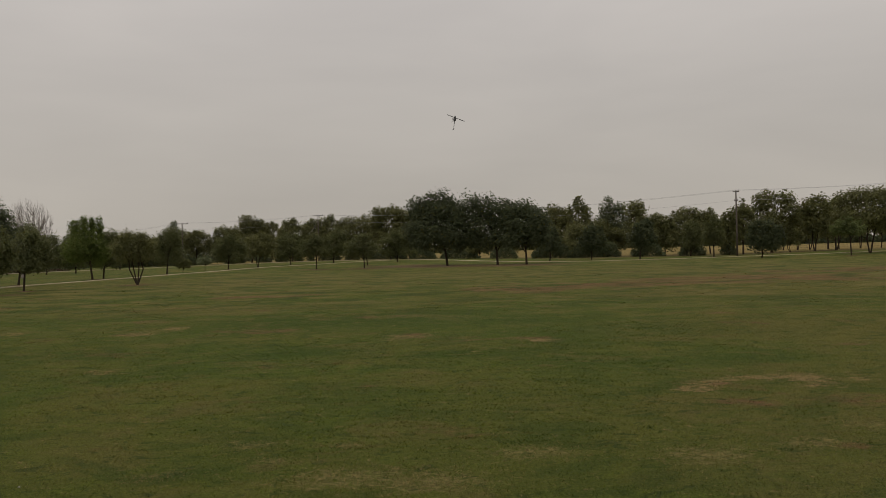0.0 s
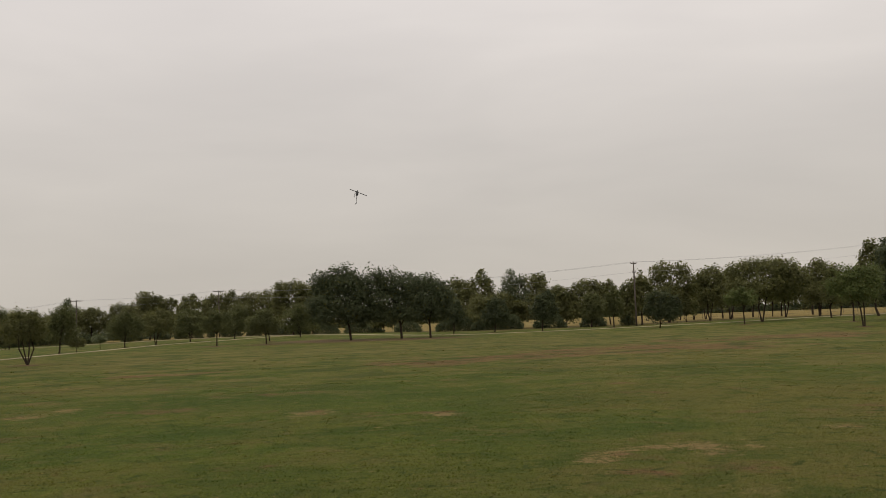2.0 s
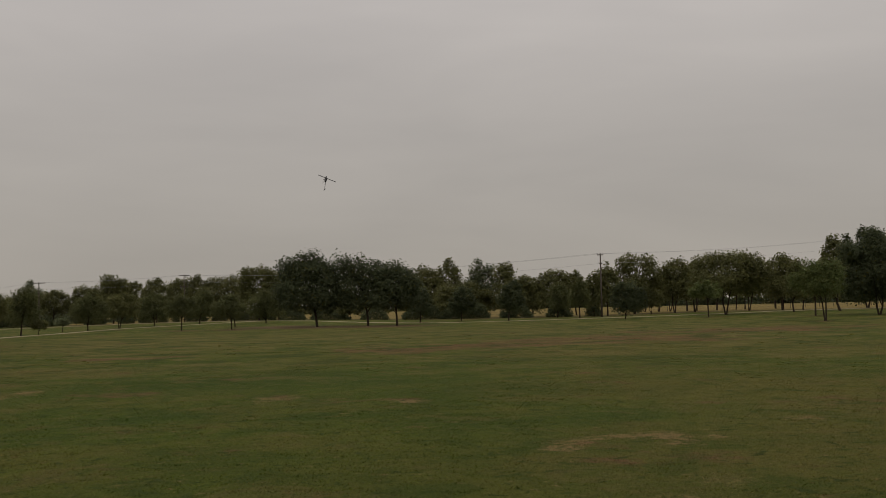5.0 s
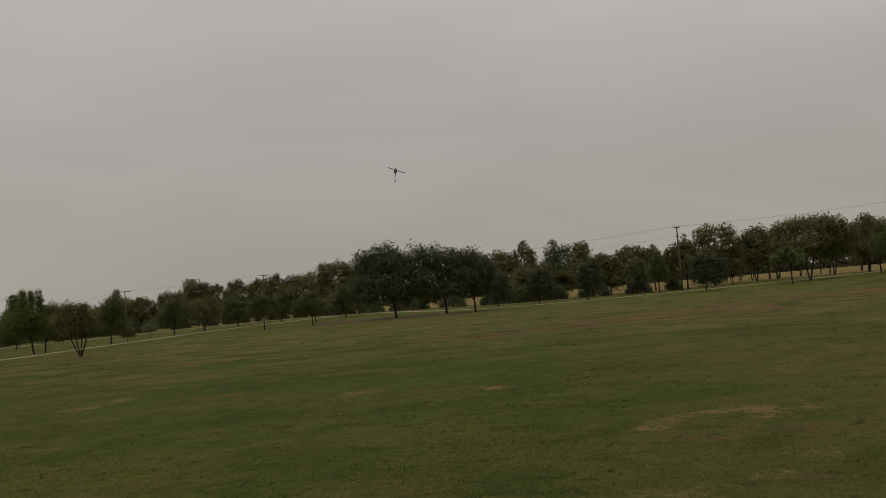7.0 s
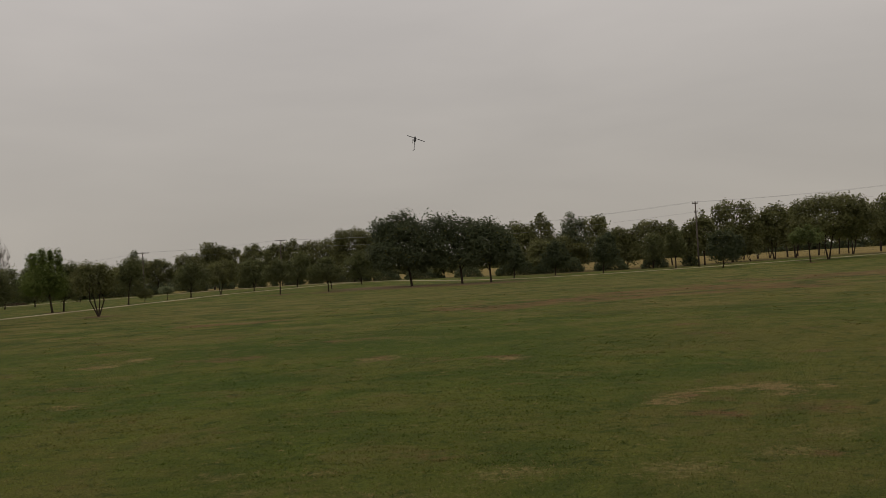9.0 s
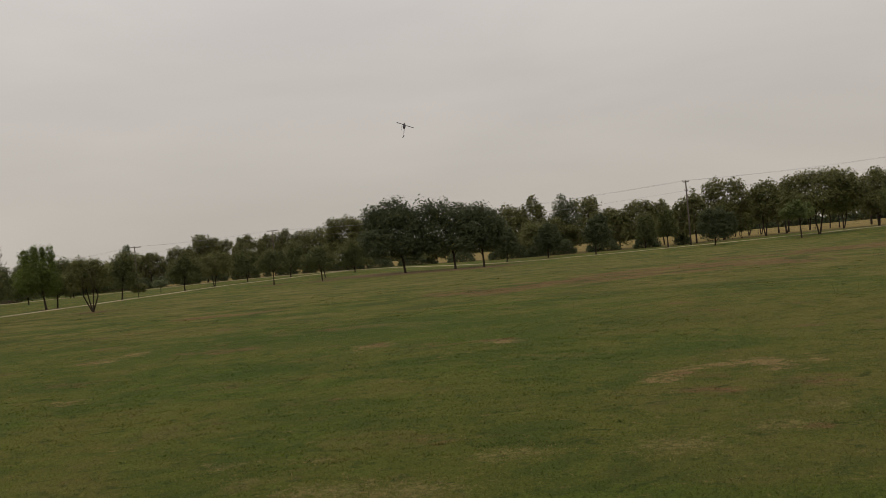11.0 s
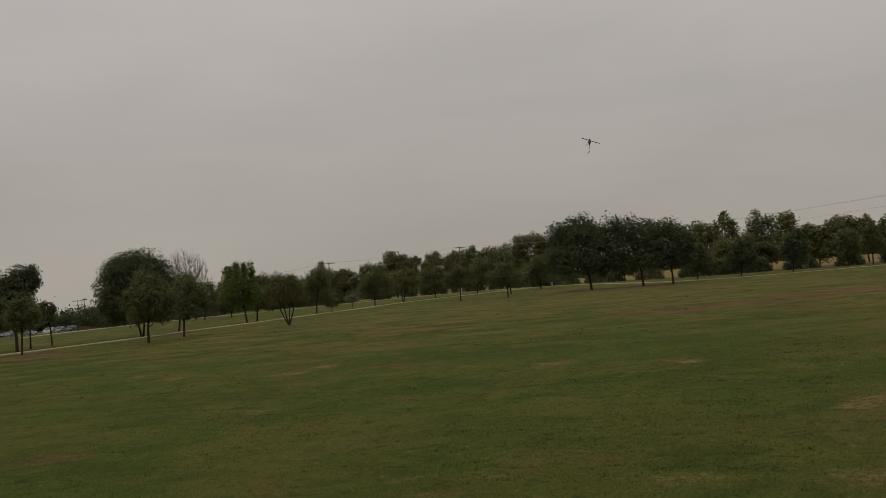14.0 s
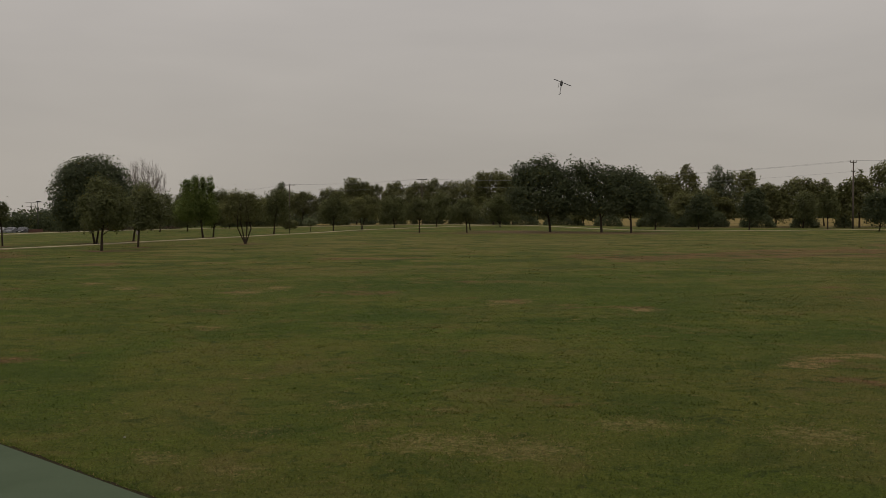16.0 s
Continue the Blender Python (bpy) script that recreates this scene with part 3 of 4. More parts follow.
WORN = ((-0.9, 12.8, 0.36, 0.25, 0), (0.05, 13.6, 0.36, 0.3, 0), (-2.2, 12.1, 0.5, 0.3, 10), (0.55, 12.05, 0.30, 0.07, -55), (0.0, 11.6, 1.0, 0.8, 0), (0.9, 11.2, 1.0, 0.8, 0), (7.3, 13.4, 0.6, 0.5, 0),
        (2.4, 12.6, 0.8, 0.6, 0), (4.4, 12.0, 0.9, 0.7, 0), (-1.2, 13.9, 0.5, 0.35, 0), (-3.0, 10.9, 0.5, 0.3, -40), (-2.1, 10.4, 0.5, 0.3, -40), (6.0, 12.4, 0.7, 0.5, 0))
RUST = ((11.5, 61.5, 5.0, 6.0, 0), (17.5, 64.0, 6.0, 8.0, 0), (23.5, 67.0, 6.0, 9.0, 0), (31.0, 70.0, 8.0, 10.0, 0), (46.0, 80.0, 14.0, 9.0, 0), (-18.0, 54.2, 1.7, 2.2, 0), (-4.0, 60.5, 3.5, 2.6, 0),
        (-7.0, 34.4, 0.7, 0.9, 0), (2.2, 30.8, 0.6, 0.8, 0), (-30.0, 66.7, 4.0, 5.5, 0))
LUSH = ((2.8, 24.3, 1.9, 1.2, 0), (-1.5, 26.0, 1.6, 1.5, 0), (0.5, 37.8, 9.0, 5.0, 5), (-15.0, 51.5, 6.5, 2.2, 8), (5.5, 22.4, 1.8, 1.1, 0), (10.0, 30.0, 5.0, 3.2, 0), (9.0, 22.0, 2.0, 1.4, 0),
        (22.0, 44.5, 7.0, 4.0, 0), (-7.0, 28.0, 3.0, 1.8, 0))
OLIVE = ((-6.0, 48.9, 14.0, 4.0, 4), (20.0, 100.0, 60.0, 36.0, 0), (-12.0, 89.0, 22.0, 28.0, 0), (16.0, 51.0, 8.0, 3.0, 0), (16.0, 21.0, 4.0, 3.0, 0))
WARM = ((11.0, 15.0, 9.0, 6.0, 0), (17.0, 30.0, 9.0, 10.0, 0), (30.0, 55.0, 18.0, 18.0, 0))
BARE = ((15, 140, 8, 7.78), (24, 135.6, 8, 6.67), (10, 147.8, 7, 6.67), (4, 137.8, 3.5, 3.33), (-3, 138.9, 3, 2.78), (-17.6, 92.23, 2, 1.67), (-24, 75.57, 2, 1.67), (-32, 95.57, 3, 2.22))


def field_limit(az):
    """Distance at which the mown lawn gives way to the dry field, by bearing in degrees."""
    return np.interp(az, (-14.5, -10.8, 0.0, 4.5, 7.2, 12.6, 21.8, 27.5, 37.1, 57.3), (4413, 250, 244, 240, 222, 186, 173, 187, 194, 201))


def lay_patches(me, vx, vy):
    """Gives each vertex of a mesh on the lawn its share of the patches."""
    def put(name, v):
        me.attributes.new(name, "FLOAT", "POINT").data.foreach_set("value", np.asarray(v, np.float32))

    for name, rows, gain in (("dry", DRY, 1.35), ("worn", WORN, 1.0), ("rust", RUST, 1.25), ("lush", LUSH, 0.85), ("olive", OLIVE, 0.8), ("warm", WARM, 0.5)):
        v = np.zeros(len(vx))
        for row in rows:
            v = np.maximum(v, blob(vx, vy, *row))
        put(name, v * gain)
    rr, lim = np.hypot(vx, vy), field_limit(np.degrees(np.arctan2(vx, vy)))
    # band along the field's edge: soil plus the tree row's shade, put into the colour
    bare = np.clip(1 - np.abs(rr - lim + 4) / 9, 0, 1) * 0.8 * (lim < 1000)
    for row in BARE:
        bare = np.maximum(bare, np.minimum(1.3 * blob(vx, vy, *row), 0.95))
    put("rough", np.clip((rr - 28) / 30, 0.12, 1))
    put("gold", np.clip((rr - lim) / 5, 0, 1))
    put("bare", bare)


def build_ground():
    front = np.arange(-50, 56, 0.35)
    rest = np.arange(56, 310, 6.0)
    ang = np.radians(np.concatenate([front, rest]))
    rad = np.geomspace(1.2, 4200, 270)
    A, R = np.meshgrid(ang, rad)
    x, y = (np.sin(A) * R).ravel(), (np.cos(A) * R).ravel()
    z = surface(x, y)
    na, nr = len(ang), len(rad)
    verts = np.concatenate([np.stack([x, y, z], 1), [[0, 0, 0]]])
    i, j = np.meshgrid(np.arange(nr - 1), np.arange(na), indexing="ij")
    j2 = (j + 1) % na
    f = np.stack([i * na + j, i * na + j2, (i + 1) * na + j2, (i + 1) * na + j], -1).reshape(-1, 4)[:, ::-1]
    faces = f.tolist() + [[int(k), int((k + 1) % na), nr * na][::-1] for k in range(na)]
    me = bpy.data.meshes.new("ground")
    me.from_pydata(verts.tolist(), [], faces)
    lay_patches(me, verts[:, 0], verts[:, 1])
    ob = mesh_part("ground", me, LAWN, None, "mown green park lawn with dry patches and a dry golden field beyond", True)
    tagged(ob, category="lawn", kind="structure")


build_ground()


def smooth_line(points, step=2.0):
    """Catmull-Rom through the points, evenly sampled."""
    p = [Vector((*q, 0)) for q in points]
    p = [p[0] * 2 - p[1], *p, p[-1] * 2 - p[-2]]
    out = []
    for a, b, c, d in zip(p, p[1:], p[2:], p[3:]):
        n = max(2, int((c - b).length / step))
        for i in range(n):
            t = i / n
            out.append(0.5 * ((2 * b) + (c - a) * t + (2 * a - 5 * b + 4 * c - d) * t * t + (3 * b - a - 3 * c + d) * t ** 3))
    return out + [p[-2]]


def ribbon(bm, line, width, top, thick):
    """A slab of the given width along a line on the ground."""
    rows = []
    for i, p in enumerate(line):
        d = (line[min(i + 1, len(line) - 1)] - line[max(i - 1, 0)]).normalized()
        s = Vector((d.y, -d.x, 0)) * width / 2
        row = []
        for q, dz in ((p - s, -thick), (p - s, 0), (p + s, 0), (p + s, -thick)):
            row.append(bm.verts.new((q.x, q.y, ground_z(q.x, q.y) + top + dz)))
        rows.append(row)
    for a, b in zip(rows, rows[1:]):
        for k in range(3):
            bm.faces.new((a[k], a[k + 1], b[k + 1], b[k]))


def build_path():
    bm = bmesh.new()
    ribbon(bm, smooth_line(((-60, 8.89), (-46, 40.01), (-40.5, 60.01), (-36.3, 73.34), (-33.0, 83.9), (-30.8, 92.23), (-29.5, 100.6), (-27.2, 109.7), (-24.6, 120), (-21.6, 131.8), (-17.6, 144.7), (-12.7, 162.2), (-7.8, 172.2), (-2.0, 182.2), (6.5, 204.5), (12.0, 215), (16.6, 211.1), (20.2, 195.6), (23.6, 174.5), (28.0, 157.8), (33.5, 148.4), (40, 145.8), (48.4, 143.7), (57.1, 142.5), (66, 141.1), (77, 142), (93, 148.9), (110, 155), (135, 162.2), (175, 172.2)), 1.5), 1.15, 0.05, 0.25)
    tagged(part("path", bm, CONCRETE, None, "pale concrete path winding across the lawn"), category="path", kind="structure")
    bm = bmesh.new()
    ribbon(bm, smooth_line(((-62, 133.4), (-61, 146.7), (-60, 158.9), (-57, 176.5), (-49, 197.8), (-26.6, 220), (-10.7, 230), (4, 228.9), (12, 217.8)), 3.0), 1.7, 0.08, 0.25)
    tagged(part("path", bm, CONCRETE, None, "far pale concrete path in front of the tree row"), category="path", kind="structure")
    bm = bmesh.new()
    ribbon(bm, smooth_line(((-140, 122.2), (-136, 166.7), (-122, 204.5), (-104, 231.1), (-88, 248.9), (-76, 262.3)), 4.0), 24.0, 0.02, 0.2)
    tagged(part("car_park", bm, ASPHALT, None, "grey asphalt car park beyond the lawn"), category="car park", kind="structure")
    bm = bmesh.new()
    ribbon(bm, smooth_line(((120, 590), (220, 520), (350, 440), (560, 360)), 8.0), 10.0, 0.05, 0.3)
    tagged(part("road", bm, CONCRETE, None, "pale far road past the dry field"), category="road", kind="structure")


build_path()


def build_pad():
    d = Vector((0.7219, -0.6920, 0))
    n = Vector((-0.6920, -0.7219, 0))
    o = Vector((-4.50, 11.05, 0))
    a, b = o - d * 14, o + d * 18
    bm = bmesh.new()
    low = [bm.verts.new((p.x, p.y, -0.12)) for p in (a, b, b + n * 9, a + n * 9)]
    top = [bm.verts.new((v.co.x, v.co.y, 0.045)) for v in low]
    for k in range(4):
        bm.faces.new((low[k], low[(k + 1) % 4], top[(k + 1) % 4], top[k]))
    bm.faces.new(top)
    bmesh.ops.recalc_face_normals(bm, faces=bm.faces[:])
    bmesh.ops.bevel(bm, geom=[e for e in bm.edges if all(v.co.z > 0 for v in e.verts)], offset=0.012, segments=2, affect="EDGES")
    tagged(part("pad", bm, PAD_GREEN, None, "green painted concrete pad at the lawn's edge"), category="concrete pad", kind="structure")
    rng = np.random.default_rng(5)
    bm = bmesh.new()
    line = [a.lerp(b, i / 160) for i in range(161)]
    rows = []
    for p in line:
        w = 0.07 + 0.05 * rng.random()
        q = p - n * w
        rows.append((bm.verts.new((p.x, p.y, 0.012)), bm.verts.new((q.x, q.y, 0.008 + 0.012 * rng.random()))))
    for r, s in zip(rows, rows[1:]):
        bm.faces.new((r[0], s[0], s[1], r[1]))
    tagged(part("soil_edge", bm, SOIL, None, "dark bare soil along the pad's edge"), category="soil", kind="structure")


build_pad()

# ---- trees of the park ----
# young trees along the path and on the lawn
tree("oak", -24.8, 74.8, h=5.5, w=3.8, clear=1.4, shift=0.3, stems=1, ring=1.0, lobes=((-0.18, 0.76, 0.38, 0.22), (0.30, 0.66, 0.40, 0.22), (-0.58, 0.46, 0.36, 0.24), (0.62, 0.40, 0.38, 0.24), (0.0, 0.42, 0.64, 0.36), (-0.34, 0.16, 0.46, 0.16), (0.42, 0.13, 0.40, 0.14)))
tree("oak", -24.5, 82.8, h=4.9, w=3.6, clear=1.3, shift=0.5, stems=1, ring=1.0, lobes=((-0.30, 0.70, 0.36, 0.22), (0.10, 0.80, 0.30, 0.18), (0.44, 0.58, 0.38, 0.24), (-0.60, 0.40, 0.36, 0.20), (0.62, 0.32, 0.36, 0.20), (0.0, 0.42, 0.60, 0.36), (0.05, 0.14, 0.60, 0.14)))
tree("bigoak", -31.9, 94.5, h=8.1, w=7.0, clear=1.3, shift=-0.2, stems=2, lobes=((0.0, 0.62, 0.74, 0.40), (-0.44, 0.58, 0.54, 0.36), (0.44, 0.56, 0.56, 0.36), (-0.56, 0.32, 0.46, 0.32), (0.55, 0.30, 0.48, 0.30), (0.0, 0.26, 0.78, 0.26)))
tree("oak", -30.9, 102.8, h=6.1, w=4.2, clear=1.3, shift=0.7, stems=1, ring=1.0)
tree("bare", -41.2, 138.9, h=10.7, w=6.6, clear=3.5, shift=0.8, stems=1)
tree("bright", -27.3, 117.5, h=7.1, w=4.8, clear=1.2, shift=-0.6, stems=1, ring=1.0, lobes=((-0.44, 0.76, 0.26, 0.22), (-0.08, 0.84, 0.20, 0.17), (0.24, 0.80, 0.16, 0.20), (0.54, 0.76, 0.17, 0.24), (0.0, 0.45, 0.70, 0.35), (-0.52, 0.34, 0.44, 0.26), (0.52, 0.30, 0.44, 0.26)))
tree("oak", -26.7, 120.2, h=5.7, w=4.0, clear=1.1, shift=0.6, stems=1, ring=1.0)
tree("multi", -17.6, 92.3, h=4.9, w=3.9, clear=1.8, shift=-0.3, stems=4, ring=1.0)
tree("oak", -22.0, 135.1, h=6.1, w=3.9, clear=1.0, shift=0.3, stems=1, ring=1.0)
tree("shrub", -20.4, 138.2, h=2.1, w=2.2, clear=0.6, shift=0.1, stems=1)
tree("greyshrub", -19.4, 153.2, h=2.1, w=2.3, clear=0.9, shift=-0.1, stems=1)
tree("oak", -16.3, 156.1, h=5.6, w=5.2, clear=0.9, shift=0.2, stems=1, ring=1.0)
tree("olive", -12.8, 167.8, h=5.8, w=5.6, clear=1.4, shift=0.3, stems=2)
tree("oak", -8.1, 181.4, h=5.8, w=6.4, clear=0.7, shift=-0.2, stems=1)
tree("oak", -2.8, 139.9, h=4.9, w=4.4, clear=1.5, shift=0.1, stems=1, ring=1.0)
tree("oak", -0.6, 191.1, h=6.6, w=4.8, clear=0.7, shift=0.4, stems=1)
tree("oak", 3.7, 138.8, h=4.8, w=4.6, clear=1.2, shift=-0.4, stems=1, ring=1.0)
tree("oak", 4.7, 157.1, h=4.9, w=3.4, clear=1.0, shift=-0.8, stems=1, ring=1.0)
tree("oak", 10.8, 182.1, h=5.9, w=6.8, clear=0.6, shift=0.3, stems=1)
# three large dark trees before the path
tree("big", 15.5, 142.8, h=10.5, w=9.3, clear=1.7, shift=-0.9, stems=1, lobes=((0.05, 0.70, 0.55, 0.29), (-0.48, 0.66, 0.42, 0.22), (0.50, 0.55, 0.46, 0.26), (-0.52, 0.30, 0.48, 0.28), (0.48, 0.24, 0.50, 0.24), (0.0, 0.36, 0.72, 0.35)))
tree("airy", 22.4, 140.9, h=10.0, w=7.9, clear=2.0, shift=-0.6, stems=1, lobes=((-0.50, 0.80, 0.36, 0.18), (-0.50, 0.44, 0.36, 0.22), (-0.20, 0.62, 0.34, 0.18), (0.0, 0.78, 0.42, 0.20), (0.46, 0.64, 0.48, 0.24), (0.18, 0.46, 0.56, 0.28), (0.42, 0.30, 0.54, 0.27), (-0.50, 0.20, 0.42, 0.18), (0.0, 0.16, 0.56, 0.16)))
tree("big", 26.0, 138.2, h=8.9, w=6.8, clear=1.8, shift=-0.2, stems=1, lobes=((0.10, 0.70, 0.60, 0.30), (-0.50, 0.60, 0.42, 0.26), (0.55, 0.50, 0.45, 0.30), (-0.50, 0.24, 0.46, 0.22), (0.32, 0.20, 0.60, 0.20), (0.0, 0.40, 0.70, 0.40)))
tree("dense", 32.4, 153.0, h=5.5, w=3.3, clear=0.7, shift=0.2, stems=1, ring=1.0)
tree("dense", 39.4, 154.9, h=5.5, w=4.4, clear=0.7, shift=0.2, stems=1, ring=1.0)
tree("dense", 44.4, 145.9, h=6.0, w=3.9, clear=1.2, shift=0.5, stems=1, ring=1.0)
tree("oak", 56.4, 157.9, h=5.8, w=3.5, clear=0.7, shift=0.3, stems=1)
tree("oak", 55.7, 146.0, h=6.1, w=3.2, clear=1.4, shift=0.0, stems=1, ring=1.0)
tree("dense", 57.1, 132.1, h=5.3, w=5.0, clear=0.5, shift=0.5, stems=1)
# tall row behind the path
tree("row", -46.3, 236.7, h=7.5, w=11.1, clear=1.8, shift=0.0, stems=1)
tree("row", -41.6, 243.5, h=6.9, w=5.5, clear=1.9, shift=0.0, stems=1)
tree("row", -32.8, 245.1, h=8.2, w=7.6, clear=2.0, shift=-0.1, stems=1)
tree("paleairy", -39.0, 255.3, h=10.8, w=6.2, clear=2.1, shift=0.0, stems=1)
tree("row", -25.8, 246.1, h=9.0, w=7.3, clear=1.6, shift=0.0, stems=1)
tree("row", -20.8, 254.6, h=11.6, w=7.4, clear=1.7, shift=0.1, stems=1, lobes=((-0.20, 0.80, 0.48, 0.19), (0.45, 0.68, 0.50, 0.22), (-0.45, 0.52, 0.48, 0.26), (0.05, 0.56, 0.5, 0.25), (0.0, 0.34, 0.72, 0.30), (0.42, 0.26, 0.52, 0.22)))
tree("row", -16.3, 257.1, h=10.1, w=4.9, clear=1.8, shift=0.0, stems=1)
tree("row", -10.6, 247.5, h=10.4, w=7.8, clear=1.9, shift=0.0, stems=1)
tree("row", -5.6, 251.0, h=10.2, w=5.5, clear=2.0, shift=0.0, stems=1)
tree("row", -1.4, 247.8, h=10.9, w=6.7, clear=2.1, shift=0.0, stems=1)
tree("row", 5.2, 245.5, h=10.6, w=11.2, clear=1.6, shift=-0.0, stems=1)
tree("row", 12.0, 227.7, lobes=((-0.45, 0.78, 0.46, 0.21), (0.25, 0.82, 0.50, 0.18), (0.60, 0.62, 0.40, 0.21), (-0.50, 0.48, 0.46, 0.26), (0.0, 0.42, 0.74, 0.36), (0.40, 0.24, 0.52, 0.22)), h=12.0, w=8.6, clear=1.7, shift=-0.0, stems=1)
tree("row", 16.5, 229.7, h=10.9, w=7.1, clear=1.8, shift=-0.0, stems=1)
tree("row", 28.6, 203.1, h=5.7, w=5.0, clear=0.7, shift=-0.0, stems=1)
tree("row", 43.2, 198.5, h=10.4, w=8.6, clear=0.7, shift=-0.0, stems=1)
tree("rowairy", 44.7, 183.6, h=11.1, w=4.9, clear=1.0, shift=-0.0, stems=1)
tree("paleairy", 48.9, 179.8, h=10.6, w=6.2, clear=1.0, shift=1.0, stems=1)
tree("row", 46.3, 178.3, h=6.6, w=10.2, clear=0.3, shift=-0.0, stems=1)
tree("row", 53.2, 170.8, h=9.5, w=6.6, clear=1.6, shift=0.0, stems=1, lobes=((-0.45, 0.78, 0.50, 0.21), (-0.30, 0.45, 0.60, 0.30), (0.45, 0.46, 0.50, 0.28), (0.10, 0.20, 0.80, 0.20)))
tree("row", 55.9, 169.8, h=6.6, w=4.7, clear=0.6, shift=0.0, stems=1)
tree("row", 59.8, 169.3, h=8.2, w=6.5, clear=1.6, shift=0.0, stems=1)
tree("row", 63.8, 168.8, h=7.8, w=4.0, clear=1.7, shift=0.0, stems=1)
tree("row", 61.5, 154.5, h=7.2, w=3.4, clear=0.8, shift=0.0, stems=1)
tree("row", 63.8, 154.6, h=8.7, w=3.8, clear=1.5, shift=0.0, stems=1)
tree("rowairy", 70.7, 159.6, h=10.2, w=7.9, clear=2.5, shift=0.6, stems=2)
tree("row", 78.3, 160.1, h=9.2, w=6.4, clear=1.7, shift=0.5, stems=2)
tree("row", 73.1, 158.1, h=4.2, w=3.7, clear=0.9, shift=0.2, stems=2)
tree("row", 74.2, 135.2, h=9.3, w=11.0, clear=2.4, shift=0.9, stems=2, lobes=((-0.48, 0.70, 0.42, 0.27), (-0.05, 0.78, 0.36, 0.21), (0.35, 0.74, 0.40, 0.23), (0.70, 0.48, 0.34, 0.32), (0.0, 0.40, 0.76, 0.32), (-0.62, 0.34, 0.40, 0.28), (0.40, 0.24, 0.52, 0.22)))
tree("light", 66.3, 125.5, h=5.1, w=4.3, clear=2.4, shift=-0.3, stems=1, ring=1.0)
tree("row", 83.1, 162.2, h=9.2, w=4.4, clear=2.4, shift=0.5, stems=2)
tree("row", 92.8, 160.9, h=8.6, w=4.9, clear=2.2, shift=0.5, stems=2)
tree("row", 97.3, 157.7, h=9.8, w=6.9, clear=1.6, shift=0.5, stems=3)
tree("row", 87.1, 138.1, h=7.4, w=4.0, clear=1.8, shift=0.8, stems=1)
tree("row", 97.2, 151.4, h=6.8, w=4.4, clear=2.0, shift=0.8, stems=1)
tree("light", 64.6, 96.5, h=6.7, w=5.6, clear=2.4, shift=-0.7, stems=2, ring=1.0, lobes=((-0.62, 0.42, 0.40, 0.26), (-0.12, 0.64, 0.50, 0.32), (0.50, 0.58, 0.50, 0.34), (0.20, 0.28, 0.72, 0.26)))
tree("oak", 75.4, 114.7, h=6.6, w=3.4, clear=2.0, shift=0.3, stems=1, ring=1.0)
tree("row", 95.0, 138.1, h=11.6, w=4.6, clear=1.5, shift=-0.7, stems=1)
tree("big", 113.2, 156.5, h=14.1, w=8.8, clear=1.3, shift=0.1, stems=2)
tree("big", 82.6, 111.9, h=10.6, w=9.6, clear=1.2, shift=0.2, stems=2)
tree("row", 80.0, 175.7, h=6.8, w=3.4, clear=2.1, shift=0.0, stems=1)
tree("row", 82.3, 174.9, h=7.4, w=3.4, clear=2.5, shift=0.1, stems=2)
tree("row", 84.3, 174.2, h=7.1, w=3.4, clear=2.5, shift=0.1, stems=2)
tree("row", 87.5, 173.8, h=7.7, w=3.4, clear=2.5, shift=0.1, stems=2)
tree("row", 89.5, 173.8, h=6.5, w=3.4, clear=2.1, shift=0.1, stems=1)
tree("row", 93.9, 174.4, h=6.5, w=3.4, clear=2.2, shift=0.1, stems=2)
tree("row", 98.2, 175.0, h=5.9, w=3.5, clear=2.5, shift=0.1, stems=1)
tree("row", 100.3, 175.4, h=6.3, w=3.5, clear=2.5, shift=0.1, stems=2)
tree("row", 107.6, 176.8, h=7.4, w=3.5, clear=2.2, shift=0.1, stems=2)
tree("row", 109.5, 177.1, h=7.1, w=3.5, clear=2.5, shift=0.1, stems=1)
# group by the car park
tree("oak", -29.4, 58.6, h=5.1, w=3.1, clear=2.0, shift=-0.0, stems=2, ring=1.0)
tree("bigoak", -37.2, 80.1, h=6.9, w=4.5, clear=1.7, shift=-0.3, stems=1, lobes=((-0.50, 0.58, 0.50, 0.32), (0.30, 0.70, 0.48, 0.26), (0.74, 0.76, 0.30, 0.22), (0.10, 0.42, 0.70, 0.34), (-0.40, 0.25, 0.62, 0.26), (0.40, 0.22, 0.50, 0.22)))
tree("oak", -32.5, 70.7, h=4.2, w=2.3, clear=1.6, shift=0.2, stems=1, ring=1.0)
tree("oak", -42.1, 82.3, h=5.8, w=3.0, clear=1.8, shift=-0.2, stems=1, ring=1.0)
tree("oak", -37.4, 83.0, h=4.0, w=1.2, clear=1.7, shift=0.3, stems=1, ring=1.0)
tree("oak", -37.6, 87.7, h=4.1, w=1.9, clear=1.9, shift=-0.4, stems=1, ring=1.0)
# trees beyond the path by the car park road
tree("oak", -44.9, 163.5, h=6.4, w=4.6, clear=0.6, shift=0.3, stems=1)
tree("oak", -41.6, 168.1, h=6.5, w=4.9, clear=0.6, shift=-0.4, stems=1)
tree("oak", -42.2, 204.4, h=6.8, w=5.0, clear=0.6, shift=0.1, stems=1)
tree("oak", -97.2, 271.8, h=6.9, w=5.9, clear=0.9, shift=-0.1, stems=1)
tree("oak", -56.1, 176.5, h=5.3, w=4.0, clear=0.6, shift=0.1, stems=1)


